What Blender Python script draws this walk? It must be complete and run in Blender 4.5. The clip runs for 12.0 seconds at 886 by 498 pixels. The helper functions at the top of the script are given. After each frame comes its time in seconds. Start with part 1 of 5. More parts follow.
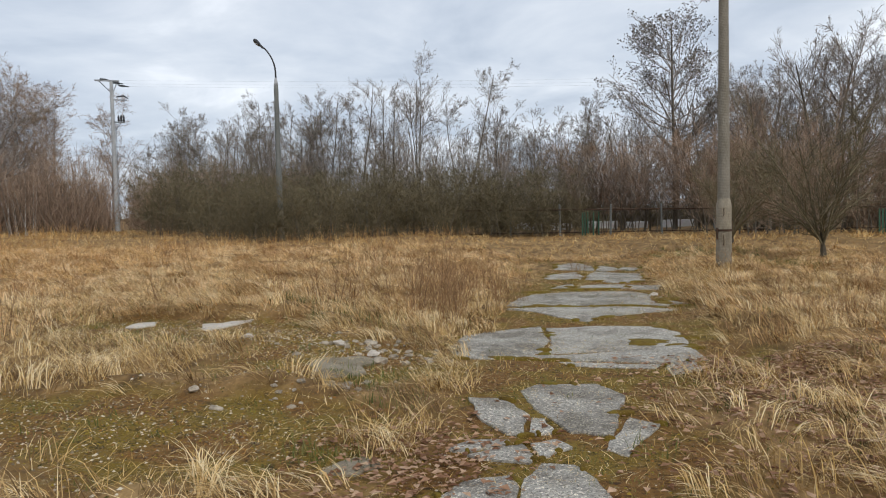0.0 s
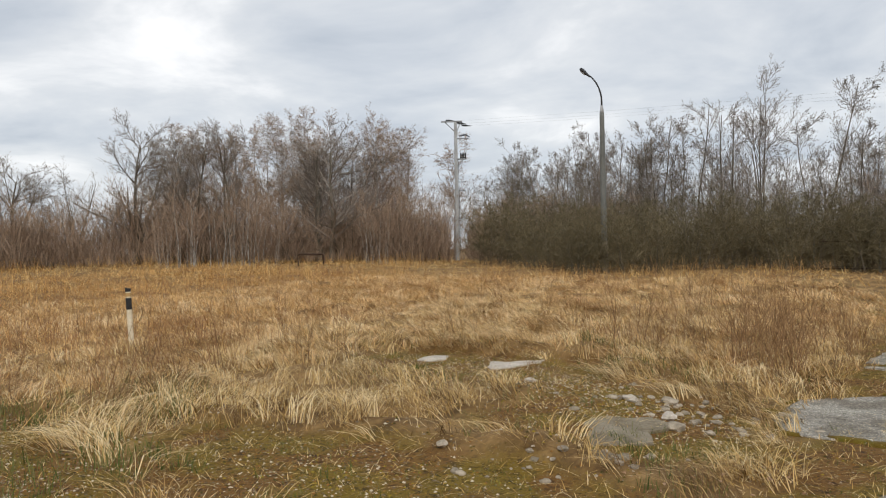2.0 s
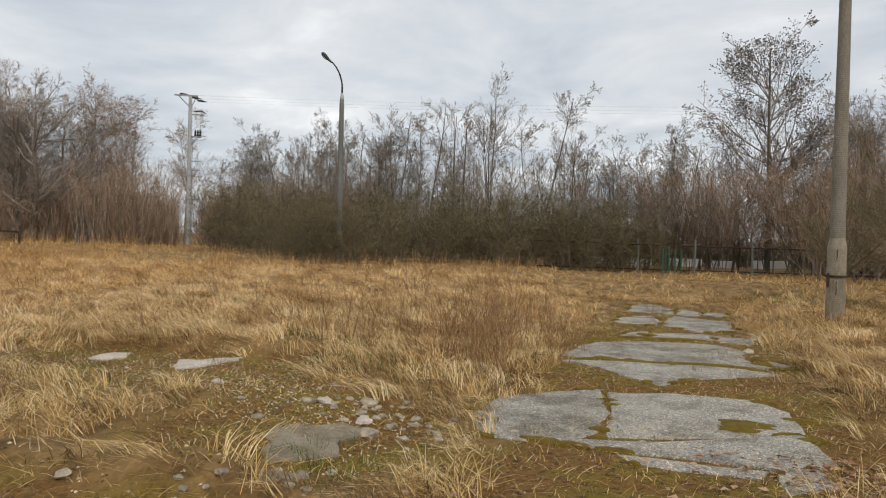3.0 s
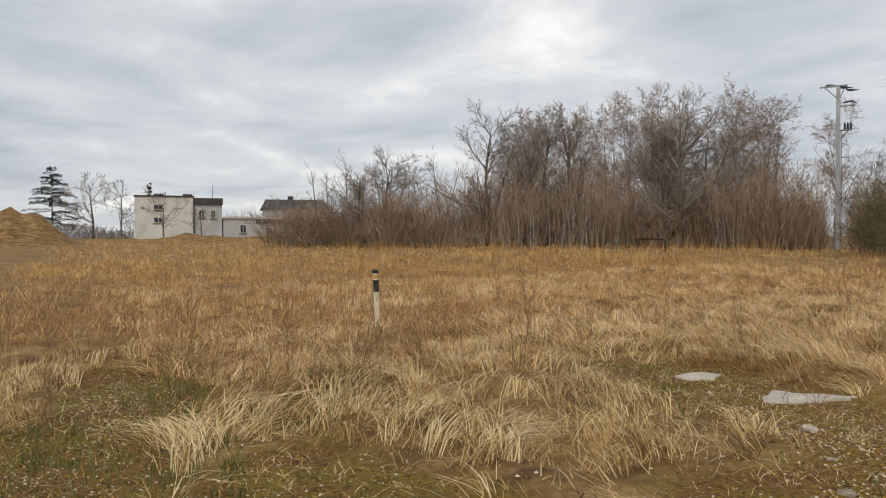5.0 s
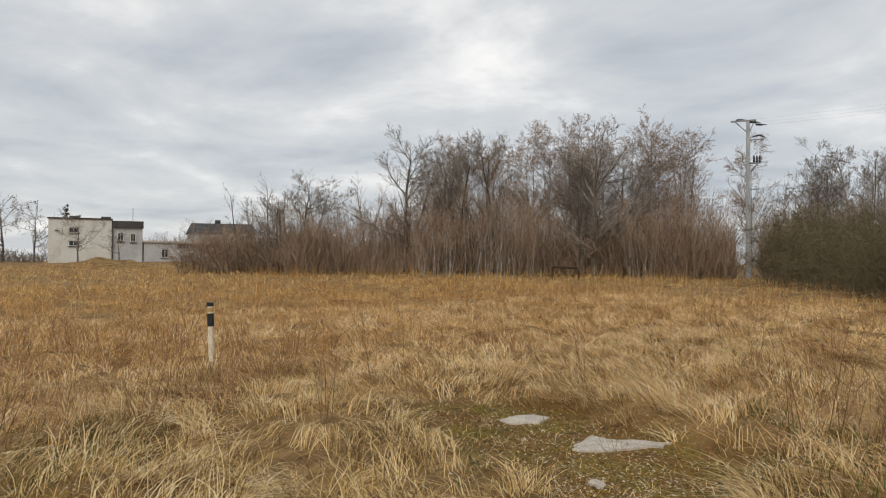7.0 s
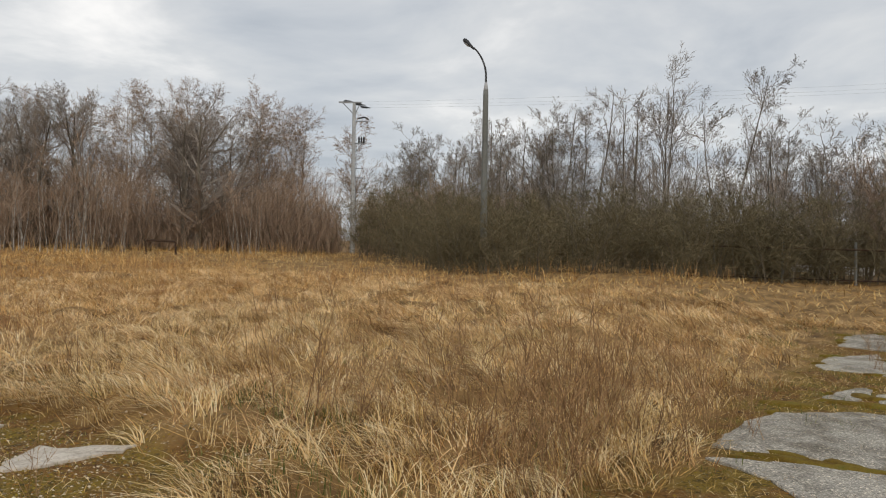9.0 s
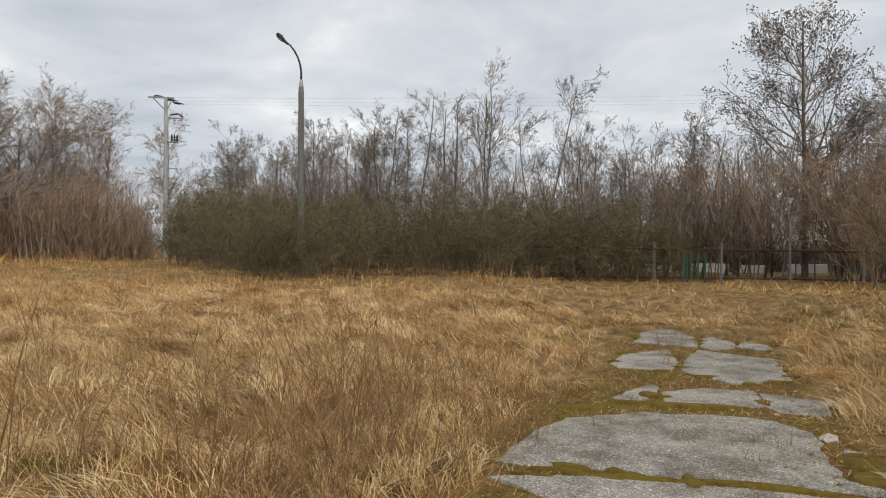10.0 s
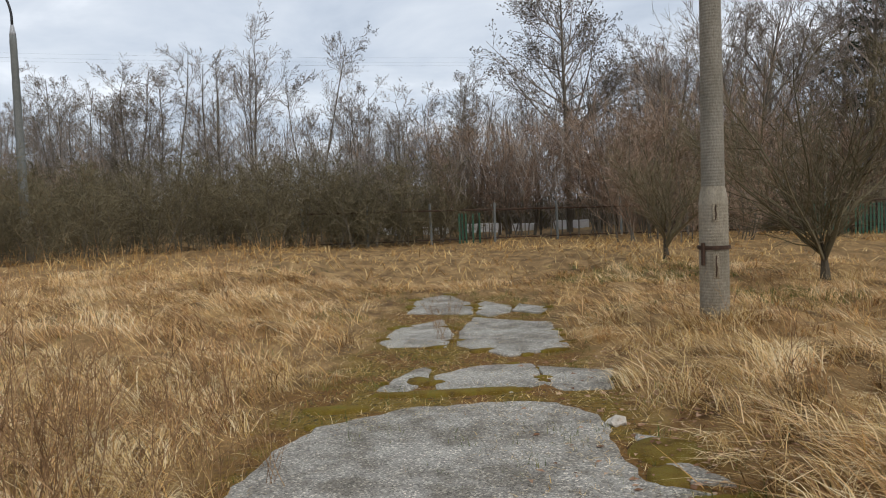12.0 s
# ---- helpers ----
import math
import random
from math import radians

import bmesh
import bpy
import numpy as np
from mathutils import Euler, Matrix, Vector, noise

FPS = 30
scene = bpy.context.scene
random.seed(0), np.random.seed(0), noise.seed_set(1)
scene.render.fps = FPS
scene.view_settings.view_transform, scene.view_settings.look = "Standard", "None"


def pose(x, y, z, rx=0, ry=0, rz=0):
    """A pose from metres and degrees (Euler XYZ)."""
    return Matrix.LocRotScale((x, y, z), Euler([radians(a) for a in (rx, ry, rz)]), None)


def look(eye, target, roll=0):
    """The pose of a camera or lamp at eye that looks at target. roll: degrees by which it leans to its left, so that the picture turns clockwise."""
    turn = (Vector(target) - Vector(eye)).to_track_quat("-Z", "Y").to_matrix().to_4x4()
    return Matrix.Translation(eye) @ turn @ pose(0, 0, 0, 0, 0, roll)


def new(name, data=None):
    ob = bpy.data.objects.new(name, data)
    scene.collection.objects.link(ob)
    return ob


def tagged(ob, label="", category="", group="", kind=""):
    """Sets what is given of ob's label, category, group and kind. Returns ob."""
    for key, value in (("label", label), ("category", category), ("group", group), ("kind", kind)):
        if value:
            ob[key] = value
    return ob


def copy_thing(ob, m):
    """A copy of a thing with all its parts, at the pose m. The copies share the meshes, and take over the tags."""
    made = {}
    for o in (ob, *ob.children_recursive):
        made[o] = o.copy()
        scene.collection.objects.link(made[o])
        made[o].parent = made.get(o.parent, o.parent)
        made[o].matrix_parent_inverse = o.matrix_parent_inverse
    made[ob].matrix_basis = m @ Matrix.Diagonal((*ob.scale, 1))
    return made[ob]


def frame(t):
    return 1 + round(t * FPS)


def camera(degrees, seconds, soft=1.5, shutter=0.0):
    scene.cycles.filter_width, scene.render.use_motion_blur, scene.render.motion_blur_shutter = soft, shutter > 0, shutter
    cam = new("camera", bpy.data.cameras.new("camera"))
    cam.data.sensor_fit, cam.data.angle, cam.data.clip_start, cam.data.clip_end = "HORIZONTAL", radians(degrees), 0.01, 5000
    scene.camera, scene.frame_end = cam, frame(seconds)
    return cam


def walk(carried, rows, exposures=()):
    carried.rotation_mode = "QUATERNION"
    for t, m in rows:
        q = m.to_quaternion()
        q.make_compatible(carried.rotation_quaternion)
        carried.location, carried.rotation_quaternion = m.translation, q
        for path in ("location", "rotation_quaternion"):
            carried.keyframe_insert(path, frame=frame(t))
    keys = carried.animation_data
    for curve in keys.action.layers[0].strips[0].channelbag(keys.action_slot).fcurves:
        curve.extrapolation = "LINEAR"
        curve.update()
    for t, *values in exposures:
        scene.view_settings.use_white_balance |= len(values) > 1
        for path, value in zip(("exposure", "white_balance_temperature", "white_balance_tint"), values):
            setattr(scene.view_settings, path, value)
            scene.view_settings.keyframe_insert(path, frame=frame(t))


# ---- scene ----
cam = camera(61.7, 12.0, 1.1)
PATH = [
    (0, (-0.241, 0.484, 1.508), (-0.552, 2.457, 1.407), -1.3),
    (0.5, (-0.258, 0.789, 1.477), (-0.73, 2.731, 1.387), -0.8),
    (1, (-0.257, 1.114, 1.479), (-0.797, 3.037, 1.391), -0.3),
    (1.4, (-0.246, 1.415, 1.504), (-1.374, 3.066, 1.472), -1.3),
    (1.5, (-0.262, 1.482, 1.521), (-1.446, 3.094, 1.502), -1.1),
    (2, (-0.163, 1.763, 1.506), (-1.294, 3.412, 1.506), -1.1),
    (2.5, (-0.191, 2.312, 1.506), (-0.646, 4.259, 1.518), 2.9),
    (3, (-0.148, 2.755, 1.457), (-0.66, 4.688, 1.431), 1.4),
    (3.5, (-0.213, 3.112, 1.467), (-0.996, 4.952, 1.431), 0.7),
    (3.7, (-0.28, 3.243, 1.475), (-1.137, 5.049, 1.434), 0.7),
    (5.3, (-0.46, 4.287, 1.48), (-2.279, 5.119, 1.451), -0.2),
    (5.5, (-0.517, 4.394, 1.485), (-2.239, 5.411, 1.458), 0.4),
    (6, (-0.548, 4.726, 1.513), (-2.162, 5.908, 1.517), 1.2),
    (6.5, (-0.384, 5.147, 1.525), (-2.083, 6.202, 1.543), 0.5),
    (6.7, (-0.329, 5.282, 1.536), (-2.04, 6.317, 1.565), 0.2),
    (8.3, (-0.157, 6.486, 1.565), (-1.545, 7.922, 1.664), -0.7),
    (8.5, (-0.154, 6.622, 1.565), (-1.522, 8.079, 1.634), -1.4),
    (9, (-0.104, 6.997, 1.514), (-1.083, 8.741, 1.495), 0.9),
    (9.5, (-0.017, 7.413, 1.513), (-0.658, 9.307, 1.5), 0.8),
    (10, (0.098, 7.835, 1.537), (-0.469, 9.754, 1.529), 0.2),
    (10.5, (0.121, 8.238, 1.522), (-0.112, 10.224, 1.489), 0.3),
    (11, (0.149, 8.688, 1.524), (0.25, 10.683, 1.422), -0.2),
    (11.5, (0.277, 9.167, 1.54), (0.364, 11.161, 1.41), -1.9),
    (12, (0.245, 9.523, 1.512), (0.245, 11.52, 1.405), -2.2),
]
walk(cam, [(t, look(eye, target, roll)) for t, eye, target, roll in PATH],
     [(0, 0.32, 6300, 10), (2.5, 0.31, 6800, 10), (5.5, 0.14, 6850, 10), (8.5, 0.12, 6900, 10), (10.5, 0.29, 6700, 10), (12, 0.3, 6300, 10)])

# ---------- sky, sun ----------
world = bpy.data.worlds.new("overcast_sky")
scene.world = world
world.use_nodes = True
wn, wl = world.node_tree.nodes, world.node_tree.links
wn.clear()


def wnode(kind, **kw):
    n = wn.new(kind)
    for k, v in kw.items():
        n.inputs[k].default_value = v
    return n


def wmath(op, a, b=None):
    n = wn.new("ShaderNodeMath")
    n.operation = op
    for i, v in enumerate((a, b)):
        if v is None:
            continue
        if isinstance(v, (int, float)):
            n.inputs[i].default_value = v
        else:
            wl.new(v, n.inputs[i])
    return n.outputs[0]


sky = wn.new("ShaderNodeTexSky")
sky.sky_type, sky.sun_disc = "NISHITA", False
sky.sun_elevation, sky.sun_rotation = radians(37), radians(144)
coord = wn.new("ShaderNodeTexCoord")
sep = wn.new("ShaderNodeSeparateXYZ")
wl.new(coord.outputs["Generated"], sep.inputs[0])
height = wmath("ADD", wmath("MAXIMUM", sep.outputs[2], 0.0), 0.16)
comb = wn.new("ShaderNodeCombineXYZ")
wl.new(wmath("DIVIDE", sep.outputs[0], height), comb.inputs[0])
wl.new(wmath("DIVIDE", sep.outputs[1], height), comb.inputs[1])
clouds = wnode("ShaderNodeTexNoise", Scale=1.25, Detail=6.0, Roughness=0.55, Distortion=0.3)
wl.new(comb.outputs[0], clouds.inputs["Vector"])
banks = wnode("ShaderNodeTexNoise", Scale=0.45, Detail=2.0, Roughness=0.5)
wl.new(comb.outputs[0], banks.inputs["Vector"])
cover = wmath("ADD", wmath("MULTIPLY", clouds.outputs["Fac"], 0.72), wmath("MULTIPLY", banks.outputs["Fac"], 0.28))
ramp = wn.new("ShaderNodeValToRGB")
for i, (at, c) in enumerate(((0.38, (0.42, 0.473, 0.55)), (0.47, (0.535, 0.583, 0.65)), (0.56, (0.65, 0.687, 0.735)), (0.68, (0.94, 0.955, 0.98)))):
    e = ramp.color_ramp.elements[i] if i < 2 else ramp.color_ramp.elements.new(at)
    e.position, e.color = at, (*c, 1)
wl.new(cover, ramp.inputs["Fac"])
clear = wnode("ShaderNodeBackground", Strength=0.08)
wl.new(sky.outputs[0], clear.inputs["Color"])
grey = wnode("ShaderNodeBackground", Strength=0.98)
wl.new(ramp.outputs[0], grey.inputs["Color"])
mixed = wnode("ShaderNodeMixShader", Fac=0.9)
wl.new(clear.outputs[0], mixed.inputs[1])
wl.new(grey.outputs[0], mixed.inputs[2])
wl.new(mixed.outputs[0], wn.new("ShaderNodeOutputWorld").inputs[0])

sun_data = bpy.data.lights.new("sun", "SUN")
sun_data.energy, sun_data.angle, sun_data.color = 1.1, radians(24), (1.0, 0.95, 0.88)
new("sun", sun_data).matrix_world = look((20, -28, 26), (0, 0, 0))


# ---------- materials ----------
def material(name, colours, scale=3.0, rough=0.9, bump=0.3, grain=60.0, vary="", spread=0.25, metal=0.0, thin=0.0, stretch=(1, 1, 1), contrast=0.2):
    """colours run along a noise at two scales; vary: island, lock or object, a random lightness for each piece."""
    m = bpy.data.materials.new(name)
    m.use_nodes = True
    n, l = m.node_tree.nodes, m.node_tree.links
    bsdf, out = n["Principled BSDF"], n["Material Output"]
    bsdf.inputs["Roughness"].default_value = rough
    bsdf.inputs["Metallic"].default_value = metal
    bsdf.inputs["Specular IOR Level"].default_value = 0.25
    tc = n.new("ShaderNodeTexCoord")
    mp = n.new("ShaderNodeMapping")
    mp.inputs["Scale"].default_value = stretch
    l.new(tc.outputs["Object"], mp.inputs["Vector"])
    big = n.new("ShaderNodeTexNoise")
    big.inputs["Scale"].default_value, big.inputs["Detail"].default_value = scale, 5
    big.inputs["Roughness"].default_value = 0.62
    l.new(mp.outputs[0], big.inputs["Vector"])
    fine = n.new("ShaderNodeTexNoise")
    fine.inputs["Scale"].default_value, fine.inputs["Detail"].default_value = grain, 4
    l.new(mp.outputs[0], fine.inputs["Vector"])
    src = big.outputs["Fac"]
    if vary:
        if vary == "island":
            r = n.new("ShaderNodeNewGeometry").outputs["Random Per Island"]
        elif vary == "lock":
            tone = n.new("ShaderNodeAttribute")
            tone.attribute_name = "tone"
            mixr = n.new("ShaderNodeMix")
            mixr.inputs["Factor"].default_value = 0.5
            l.new(tone.outputs["Fac"], mixr.inputs["A"])
            l.new(n.new("ShaderNodeNewGeometry").outputs["Random Per Island"], mixr.inputs["B"])
            r = mixr.outputs["Result"]
        else:
            r = n.new("ShaderNodeObjectInfo").outputs["Random"]
        add = n.new("ShaderNodeMath")
        add.operation = "MULTIPLY_ADD"
        l.new(r, add.inputs[0])
        add.inputs[1].default_value = spread
        l.new(src, add.inputs[2])
        sub = n.new("ShaderNodeMath")
        sub.operation = "SUBTRACT"
        l.new(add.outputs[0], sub.inputs[0])
        sub.inputs[1].default_value = spread / 2
        src = sub.outputs[0]
    cr = n.new("ShaderNodeValToRGB")
    k = len(colours)
    for i, c in enumerate(colours):
        at = 0.5 + contrast * (2 * i / max(1, k - 1) - 1)
        e = cr.color_ramp.elements[i] if i < 2 else cr.color_ramp.elements.new(at)
        e.position, e.color = at, (*c, 1)
    l.new(src, cr.inputs["Fac"])
    mul = n.new("ShaderNodeMix")
    mul.data_type, mul.blend_type = "RGBA", "OVERLAY"
    mul.inputs["Factor"].default_value = 0.45
    l.new(cr.outputs[0], mul.inputs["A"])
    l.new(fine.outputs["Fac"], mul.inputs["B"])
    l.new(mul.outputs["Result"], bsdf.inputs["Base Color"])
    if bump:
        b = n.new("ShaderNodeBump")
        b.inputs["Strength"].default_value, b.inputs["Distance"].default_value = bump, 0.02
        l.new(fine.outputs["Fac"], b.inputs["Height"])
        l.new(b.outputs[0], bsdf.inputs["Normal"])
    if thin:
        tr = n.new("ShaderNodeBsdfTranslucent")
        l.new(mul.outputs["Result"], tr.inputs["Color"])
        mx = n.new("ShaderNodeMixShader")
        mx.inputs["Fac"].default_value = thin
        l.new(bsdf.outputs[0], mx.inputs[1])
        l.new(tr.outputs[0], mx.inputs[2])
        l.new(mx.outputs[0], out.inputs["Surface"])
    return m


M_SOIL = material("straw_covered_soil", ((0.1, 0.056, 0.022), (0.2, 0.118, 0.045), (0.31, 0.19, 0.076), (0.42, 0.272, 0.114)), 3.2, 0.95, 1.0, 34, contrast=0.2, stretch=(1.0, 0.45, 1.0))


def add_moss(m):
    """Moss, bare earth and grit where the mesh's moss value is high."""
    n, l = m.node_tree.nodes, m.node_tree.links
    bsdf = n["Principled BSDF"]
    old = bsdf.inputs["Base Color"].links[0].from_socket
    at_ = n.new("ShaderNodeAttribute")
    at_.attribute_name = "moss"
    tc = n.new("ShaderNodeTexCoord")
    nz = n.new("ShaderNodeTexNoise")
    nz.inputs["Scale"].default_value, nz.inputs["Detail"].default_value, nz.inputs["Roughness"].default_value = 15.0, 8, 0.78
    l.new(tc.outputs["Object"], nz.inputs["Vector"])
    def tones(stops):
        cr = n.new("ShaderNodeValToRGB")
        for i, (p, c) in enumerate(stops):
            e = cr.color_ramp.elements[i] if i < 2 else cr.color_ramp.elements.new(p)
            e.position, e.color = p, (*c, 1)
        l.new(nz.outputs["Fac"], cr.inputs["Fac"])
        return cr.outputs[0]
    green = tones(((0.36, (0.035, 0.028, 0.008)), (0.45, (0.11, 0.07, 0.011)), (0.52, (0.22, 0.142, 0.018)), (0.59, (0.1, 0.07, 0.015)), (0.67, (0.5, 0.38, 0.19))))
    earth = tones(((0.36, (0.035, 0.018, 0.008)), (0.45, (0.115, 0.055, 0.014)), (0.54, (0.215, 0.108, 0.025)), (0.6, (0.11, 0.066, 0.024)), (0.67, (0.5, 0.37, 0.21))))
    wide = n.new("ShaderNodeTexNoise")
    wide.inputs["Scale"].default_value, wide.inputs["Detail"].default_value = 1.6, 4
    l.new(tc.outputs["Object"], wide.inputs["Vector"])
    pick = n.new("ShaderNodeMapRange")
    pick.inputs["From Min"].default_value, pick.inputs["From Max"].default_value = 0.44, 0.56
    l.new(wide.outputs["Fac"], pick.inputs["Value"])
    cr = n.new("ShaderNodeMix")
    cr.data_type = "RGBA"
    l.new(pick.outputs[0], cr.inputs["Factor"])
    l.new(green, cr.inputs["A"])
    l.new(earth, cr.inputs["B"])
    grit = n.new("ShaderNodeTexVoronoi")
    grit.inputs["Scale"].default_value = 42
    l.new(tc.outputs["Object"], grit.inputs["Vector"])
    gs = n.new("ShaderNodeMapRange")
    gs.inputs["From Min"].default_value, gs.inputs["From Max"].default_value = 0.22, 0.12
    l.new(grit.outputs["Distance"], gs.inputs["Value"])
    gp = n.new("ShaderNodeMath")
    gp.operation = "MULTIPLY"
    l.new(gs.outputs[0], gp.inputs[0])
    sel = n.new("ShaderNodeMath")
    sel.operation = "GREATER_THAN"
    l.new(grit.outputs["Color"], sel.inputs[0])
    sel.inputs[1].default_value = 0.62
    l.new(sel.outputs[0], gp.inputs[1])
    gm = n.new("ShaderNodeMix")
    gm.data_type = "RGBA"
    l.new(gp.outputs[0], gm.inputs["Factor"])
    l.new(cr.outputs["Result"], gm.inputs["A"])
    gm.inputs["B"].default_value = (0.36, 0.29, 0.19, 1)
    mx = n.new("ShaderNodeMix")
    mx.data_type = "RGBA"
    l.new(at_.outputs["Fac"], mx.inputs["Factor"])
    l.new(old, mx.inputs["A"])
    l.new(gm.outputs["Result"], mx.inputs["B"])
    l.new(mx.outputs["Result"], bsdf.inputs["Base Color"])


add_moss(M_SOIL)
M_CONC = material("weathered_paving", ((0.25, 0.222, 0.178), (0.405, 0.373, 0.318), (0.49, 0.455, 0.39)), 2.4, 0.92, 0.9, 70, "object", 0.12, contrast=0.16)


def add_aggregate(m, scale):
    """Pale and dark pebbles showing in a worn surface."""
    n, l = m.node_tree.nodes, m.node_tree.links
    bsdf = n["Principled BSDF"]
    old = bsdf.inputs["Base Color"].links[0].from_socket
    tc = n.new("ShaderNodeTexCoord")
    vo = n.new("ShaderNodeTexVoronoi")
    vo.inputs["Scale"].default_value = scale
    l.new(tc.outputs["Object"], vo.inputs["Vector"])
    sp = n.new("ShaderNodeSeparateColor")
    l.new(vo.outputs["Color"], sp.inputs[0])
    cr = n.new("ShaderNodeValToRGB")
    cr.color_ramp.elements[0].position, cr.color_ramp.elements[0].color = 0.0, (0.2, 0.2, 0.2, 1)
    cr.color_ramp.elements[1].position, cr.color_ramp.elements[1].color = 1.0, (1.0, 0.98, 0.94, 1)
    for p, v in ((0.3, 0.4), (0.8, 0.5)):
        e = cr.color_ramp.elements.new(p)
        e.color = (v, v, v, 1)
    l.new(sp.outputs[0], cr.inputs["Fac"])
    mx = n.new("ShaderNodeMix")
    mx.data_type, mx.blend_type = "RGBA", "OVERLAY"
    mx.inputs["Factor"].default_value = 1.0
    l.new(old, mx.inputs["A"])
    l.new(cr.outputs[0], mx.inputs["B"])
    l.new(mx.outputs["Result"], bsdf.inputs["Base Color"])


add_aggregate(M_CONC, 88)
M_GREYCONC = material("grey_pole_concrete", ((0.34, 0.345, 0.34), (0.5, 0.505, 0.5)), 3, 0.9, 0.4, 40, stretch=(1, 1, 0.4))
M_PATCH = material("old_brown_concrete", ((0.17, 0.135, 0.085), (0.28, 0.235, 0.165), (0.36, 0.31, 0.23)), 4, 0.92, 0.9, 60)
M_PALE = material("pale_concrete", ((0.42, 0.365, 0.3), (0.64, 0.575, 0.49)), 5, 0.9, 0.5, 40)
M_STONE = material("grey_stone", ((0.25, 0.21, 0.155), (0.47, 0.4, 0.31)), 6, 0.9, 0.5, 40, "object", 0.4)
M_GRAVEL = material("gravel", ((0.17, 0.13, 0.08), (0.35, 0.28, 0.19), (0.62, 0.53, 0.4)), 6, 0.9, 0.3, 40, "island", 0.8)
M_STRAW = material("pale_straw", ((0.24, 0.135, 0.04), (0.5, 0.315, 0.1), (0.75, 0.515, 0.195), (0.9, 0.71, 0.4)), 0.7, 0.7, 0, 30, "island", 0.85, thin=0.25, contrast=0.24)
M_STRAWB = material("tan_straw", ((0.3, 0.15, 0.042), (0.62, 0.35, 0.108), (0.86, 0.545, 0.195), (0.95, 0.71, 0.34)), 0.8, 0.7, 0, 30, "island", 0.6, thin=0.25, contrast=0.2)
M_BROWN = material("brown_grass", ((0.32, 0.15, 0.05), (0.6, 0.325, 0.11), (0.78, 0.475, 0.178), (0.88, 0.6, 0.27)), 0.5, 0.75, 0, 30, "island", 0.6, thin=0.25, contrast=0.26)
M_LOCK = material("straw_locks", ((0.15, 0.082, 0.03), (0.43, 0.268, 0.1), (0.75, 0.52, 0.215), (0.92, 0.75, 0.45)), 0.7, 0.65, 0, 30, "lock", 1.0, thin=0.2, contrast=0.23)
M_LOCKB = material("field_straw_locks", ((0.24, 0.125, 0.048), (0.57, 0.335, 0.135), (0.84, 0.56, 0.26), (0.95, 0.76, 0.46)), 0.6, 0.65, 0, 30, "lock", 0.9, thin=0.2, contrast=0.23)
M_RUSSET = material("russet_stems", ((0.18, 0.085, 0.04), (0.36, 0.185, 0.083), (0.52, 0.3, 0.14)), 0.8, 0.8, 0, 30, "lock", 0.8, contrast=0.3)
M_GREEN = material("green_grass", ((0.07, 0.095, 0.022), (0.135, 0.16, 0.04), (0.26, 0.24, 0.085)), 0.8, 0.75, 0, 30, "island", 0.8, thin=0.25, contrast=0.34)
M_STEM = material("dry_weed_stems", ((0.17, 0.095, 0.045), (0.32, 0.19, 0.09), (0.45, 0.29, 0.14)), 0.8, 0.8, 0, 30, "island", 0.6, contrast=0.3)
M_LEAF = material("fallen_leaves", ((0.17, 0.08, 0.04), (0.36, 0.2, 0.115), (0.55, 0.37, 0.24)), 3, 0.8, 0, 30, "island", 0.7, thin=0.2, contrast=0.3)
M_BARK = material("grey_brown_bark", ((0.08, 0.068, 0.052), (0.2, 0.17, 0.13)), 3, 0.95, 0.6, 25, stretch=(1, 1, 0.25))
M_TWIG = material("bare_twigs", ((0.15, 0.127, 0.105), (0.25, 0.212, 0.176), (0.34, 0.29, 0.245)), 0.4, 0.9, 0, 20, "island", 0.5, contrast=0.3)
M_REDTWIG = material("reddish_twigs", ((0.2, 0.14, 0.098), (0.33, 0.235, 0.165), (0.43, 0.315, 0.225)), 0.4, 0.9, 0, 20, "island", 0.5, contrast=0.3)
M_OLIVE = material("olive_twigs", ((0.088, 0.074, 0.042), (0.155, 0.128, 0.072), (0.225, 0.182, 0.106)), 0.4, 0.9, 0, 20, "island", 0.5, contrast=0.3)
M_BARKDARK = material("dark_bark", ((0.05, 0.04, 0.028), (0.12, 0.1, 0.07)), 4, 0.95, 0.6, 25, stretch=(1, 1, 0.3))
M_BIRCH = material("birch_bark", ((0.1, 0.085, 0.07), (0.3, 0.27, 0.235), (0.48, 0.45, 0.41)), 2.5, 0.8, 0.3, 25, stretch=(1, 1, 1.6), contrast=0.16)
M_DULLLEAF = material("withered_leaves", ((0.09, 0.08, 0.065), (0.19, 0.165, 0.13)), 1, 0.8, 0, 20, "island", 0.5, thin=0.2, contrast=0.3)
M_NEEDLE = material("conifer_needles", ((0.012, 0.025, 0.014), (0.03, 0.055, 0.03)), 1, 0.8, 0, 20, "island", 0.5, contrast=0.3)
M_POLE = material("pole_concrete", ((0.17, 0.145, 0.105), (0.27, 0.235, 0.175), (0.34, 0.3, 0.235)), 3, 0.92, 0.5, 50, stretch=(1, 1, 0.5))
M_POLEDARK = material("weathered_pole_concrete", ((0.13, 0.135, 0.125), (0.2, 0.205, 0.19)), 3, 0.92, 0.5, 50, stretch=(1, 1, 0.4))
M_SHAFT = material("shaft_concrete", ((0.145, 0.128, 0.098), (0.215, 0.194, 0.154), (0.27, 0.246, 0.2)), 2.5, 0.92, 0.5, 50, stretch=(1, 1, 0.4))
M_RUST = material("rusty_iron", ((0.03, 0.02, 0.015), (0.09, 0.05, 0.03)), 8, 0.85, 0.4, 60)
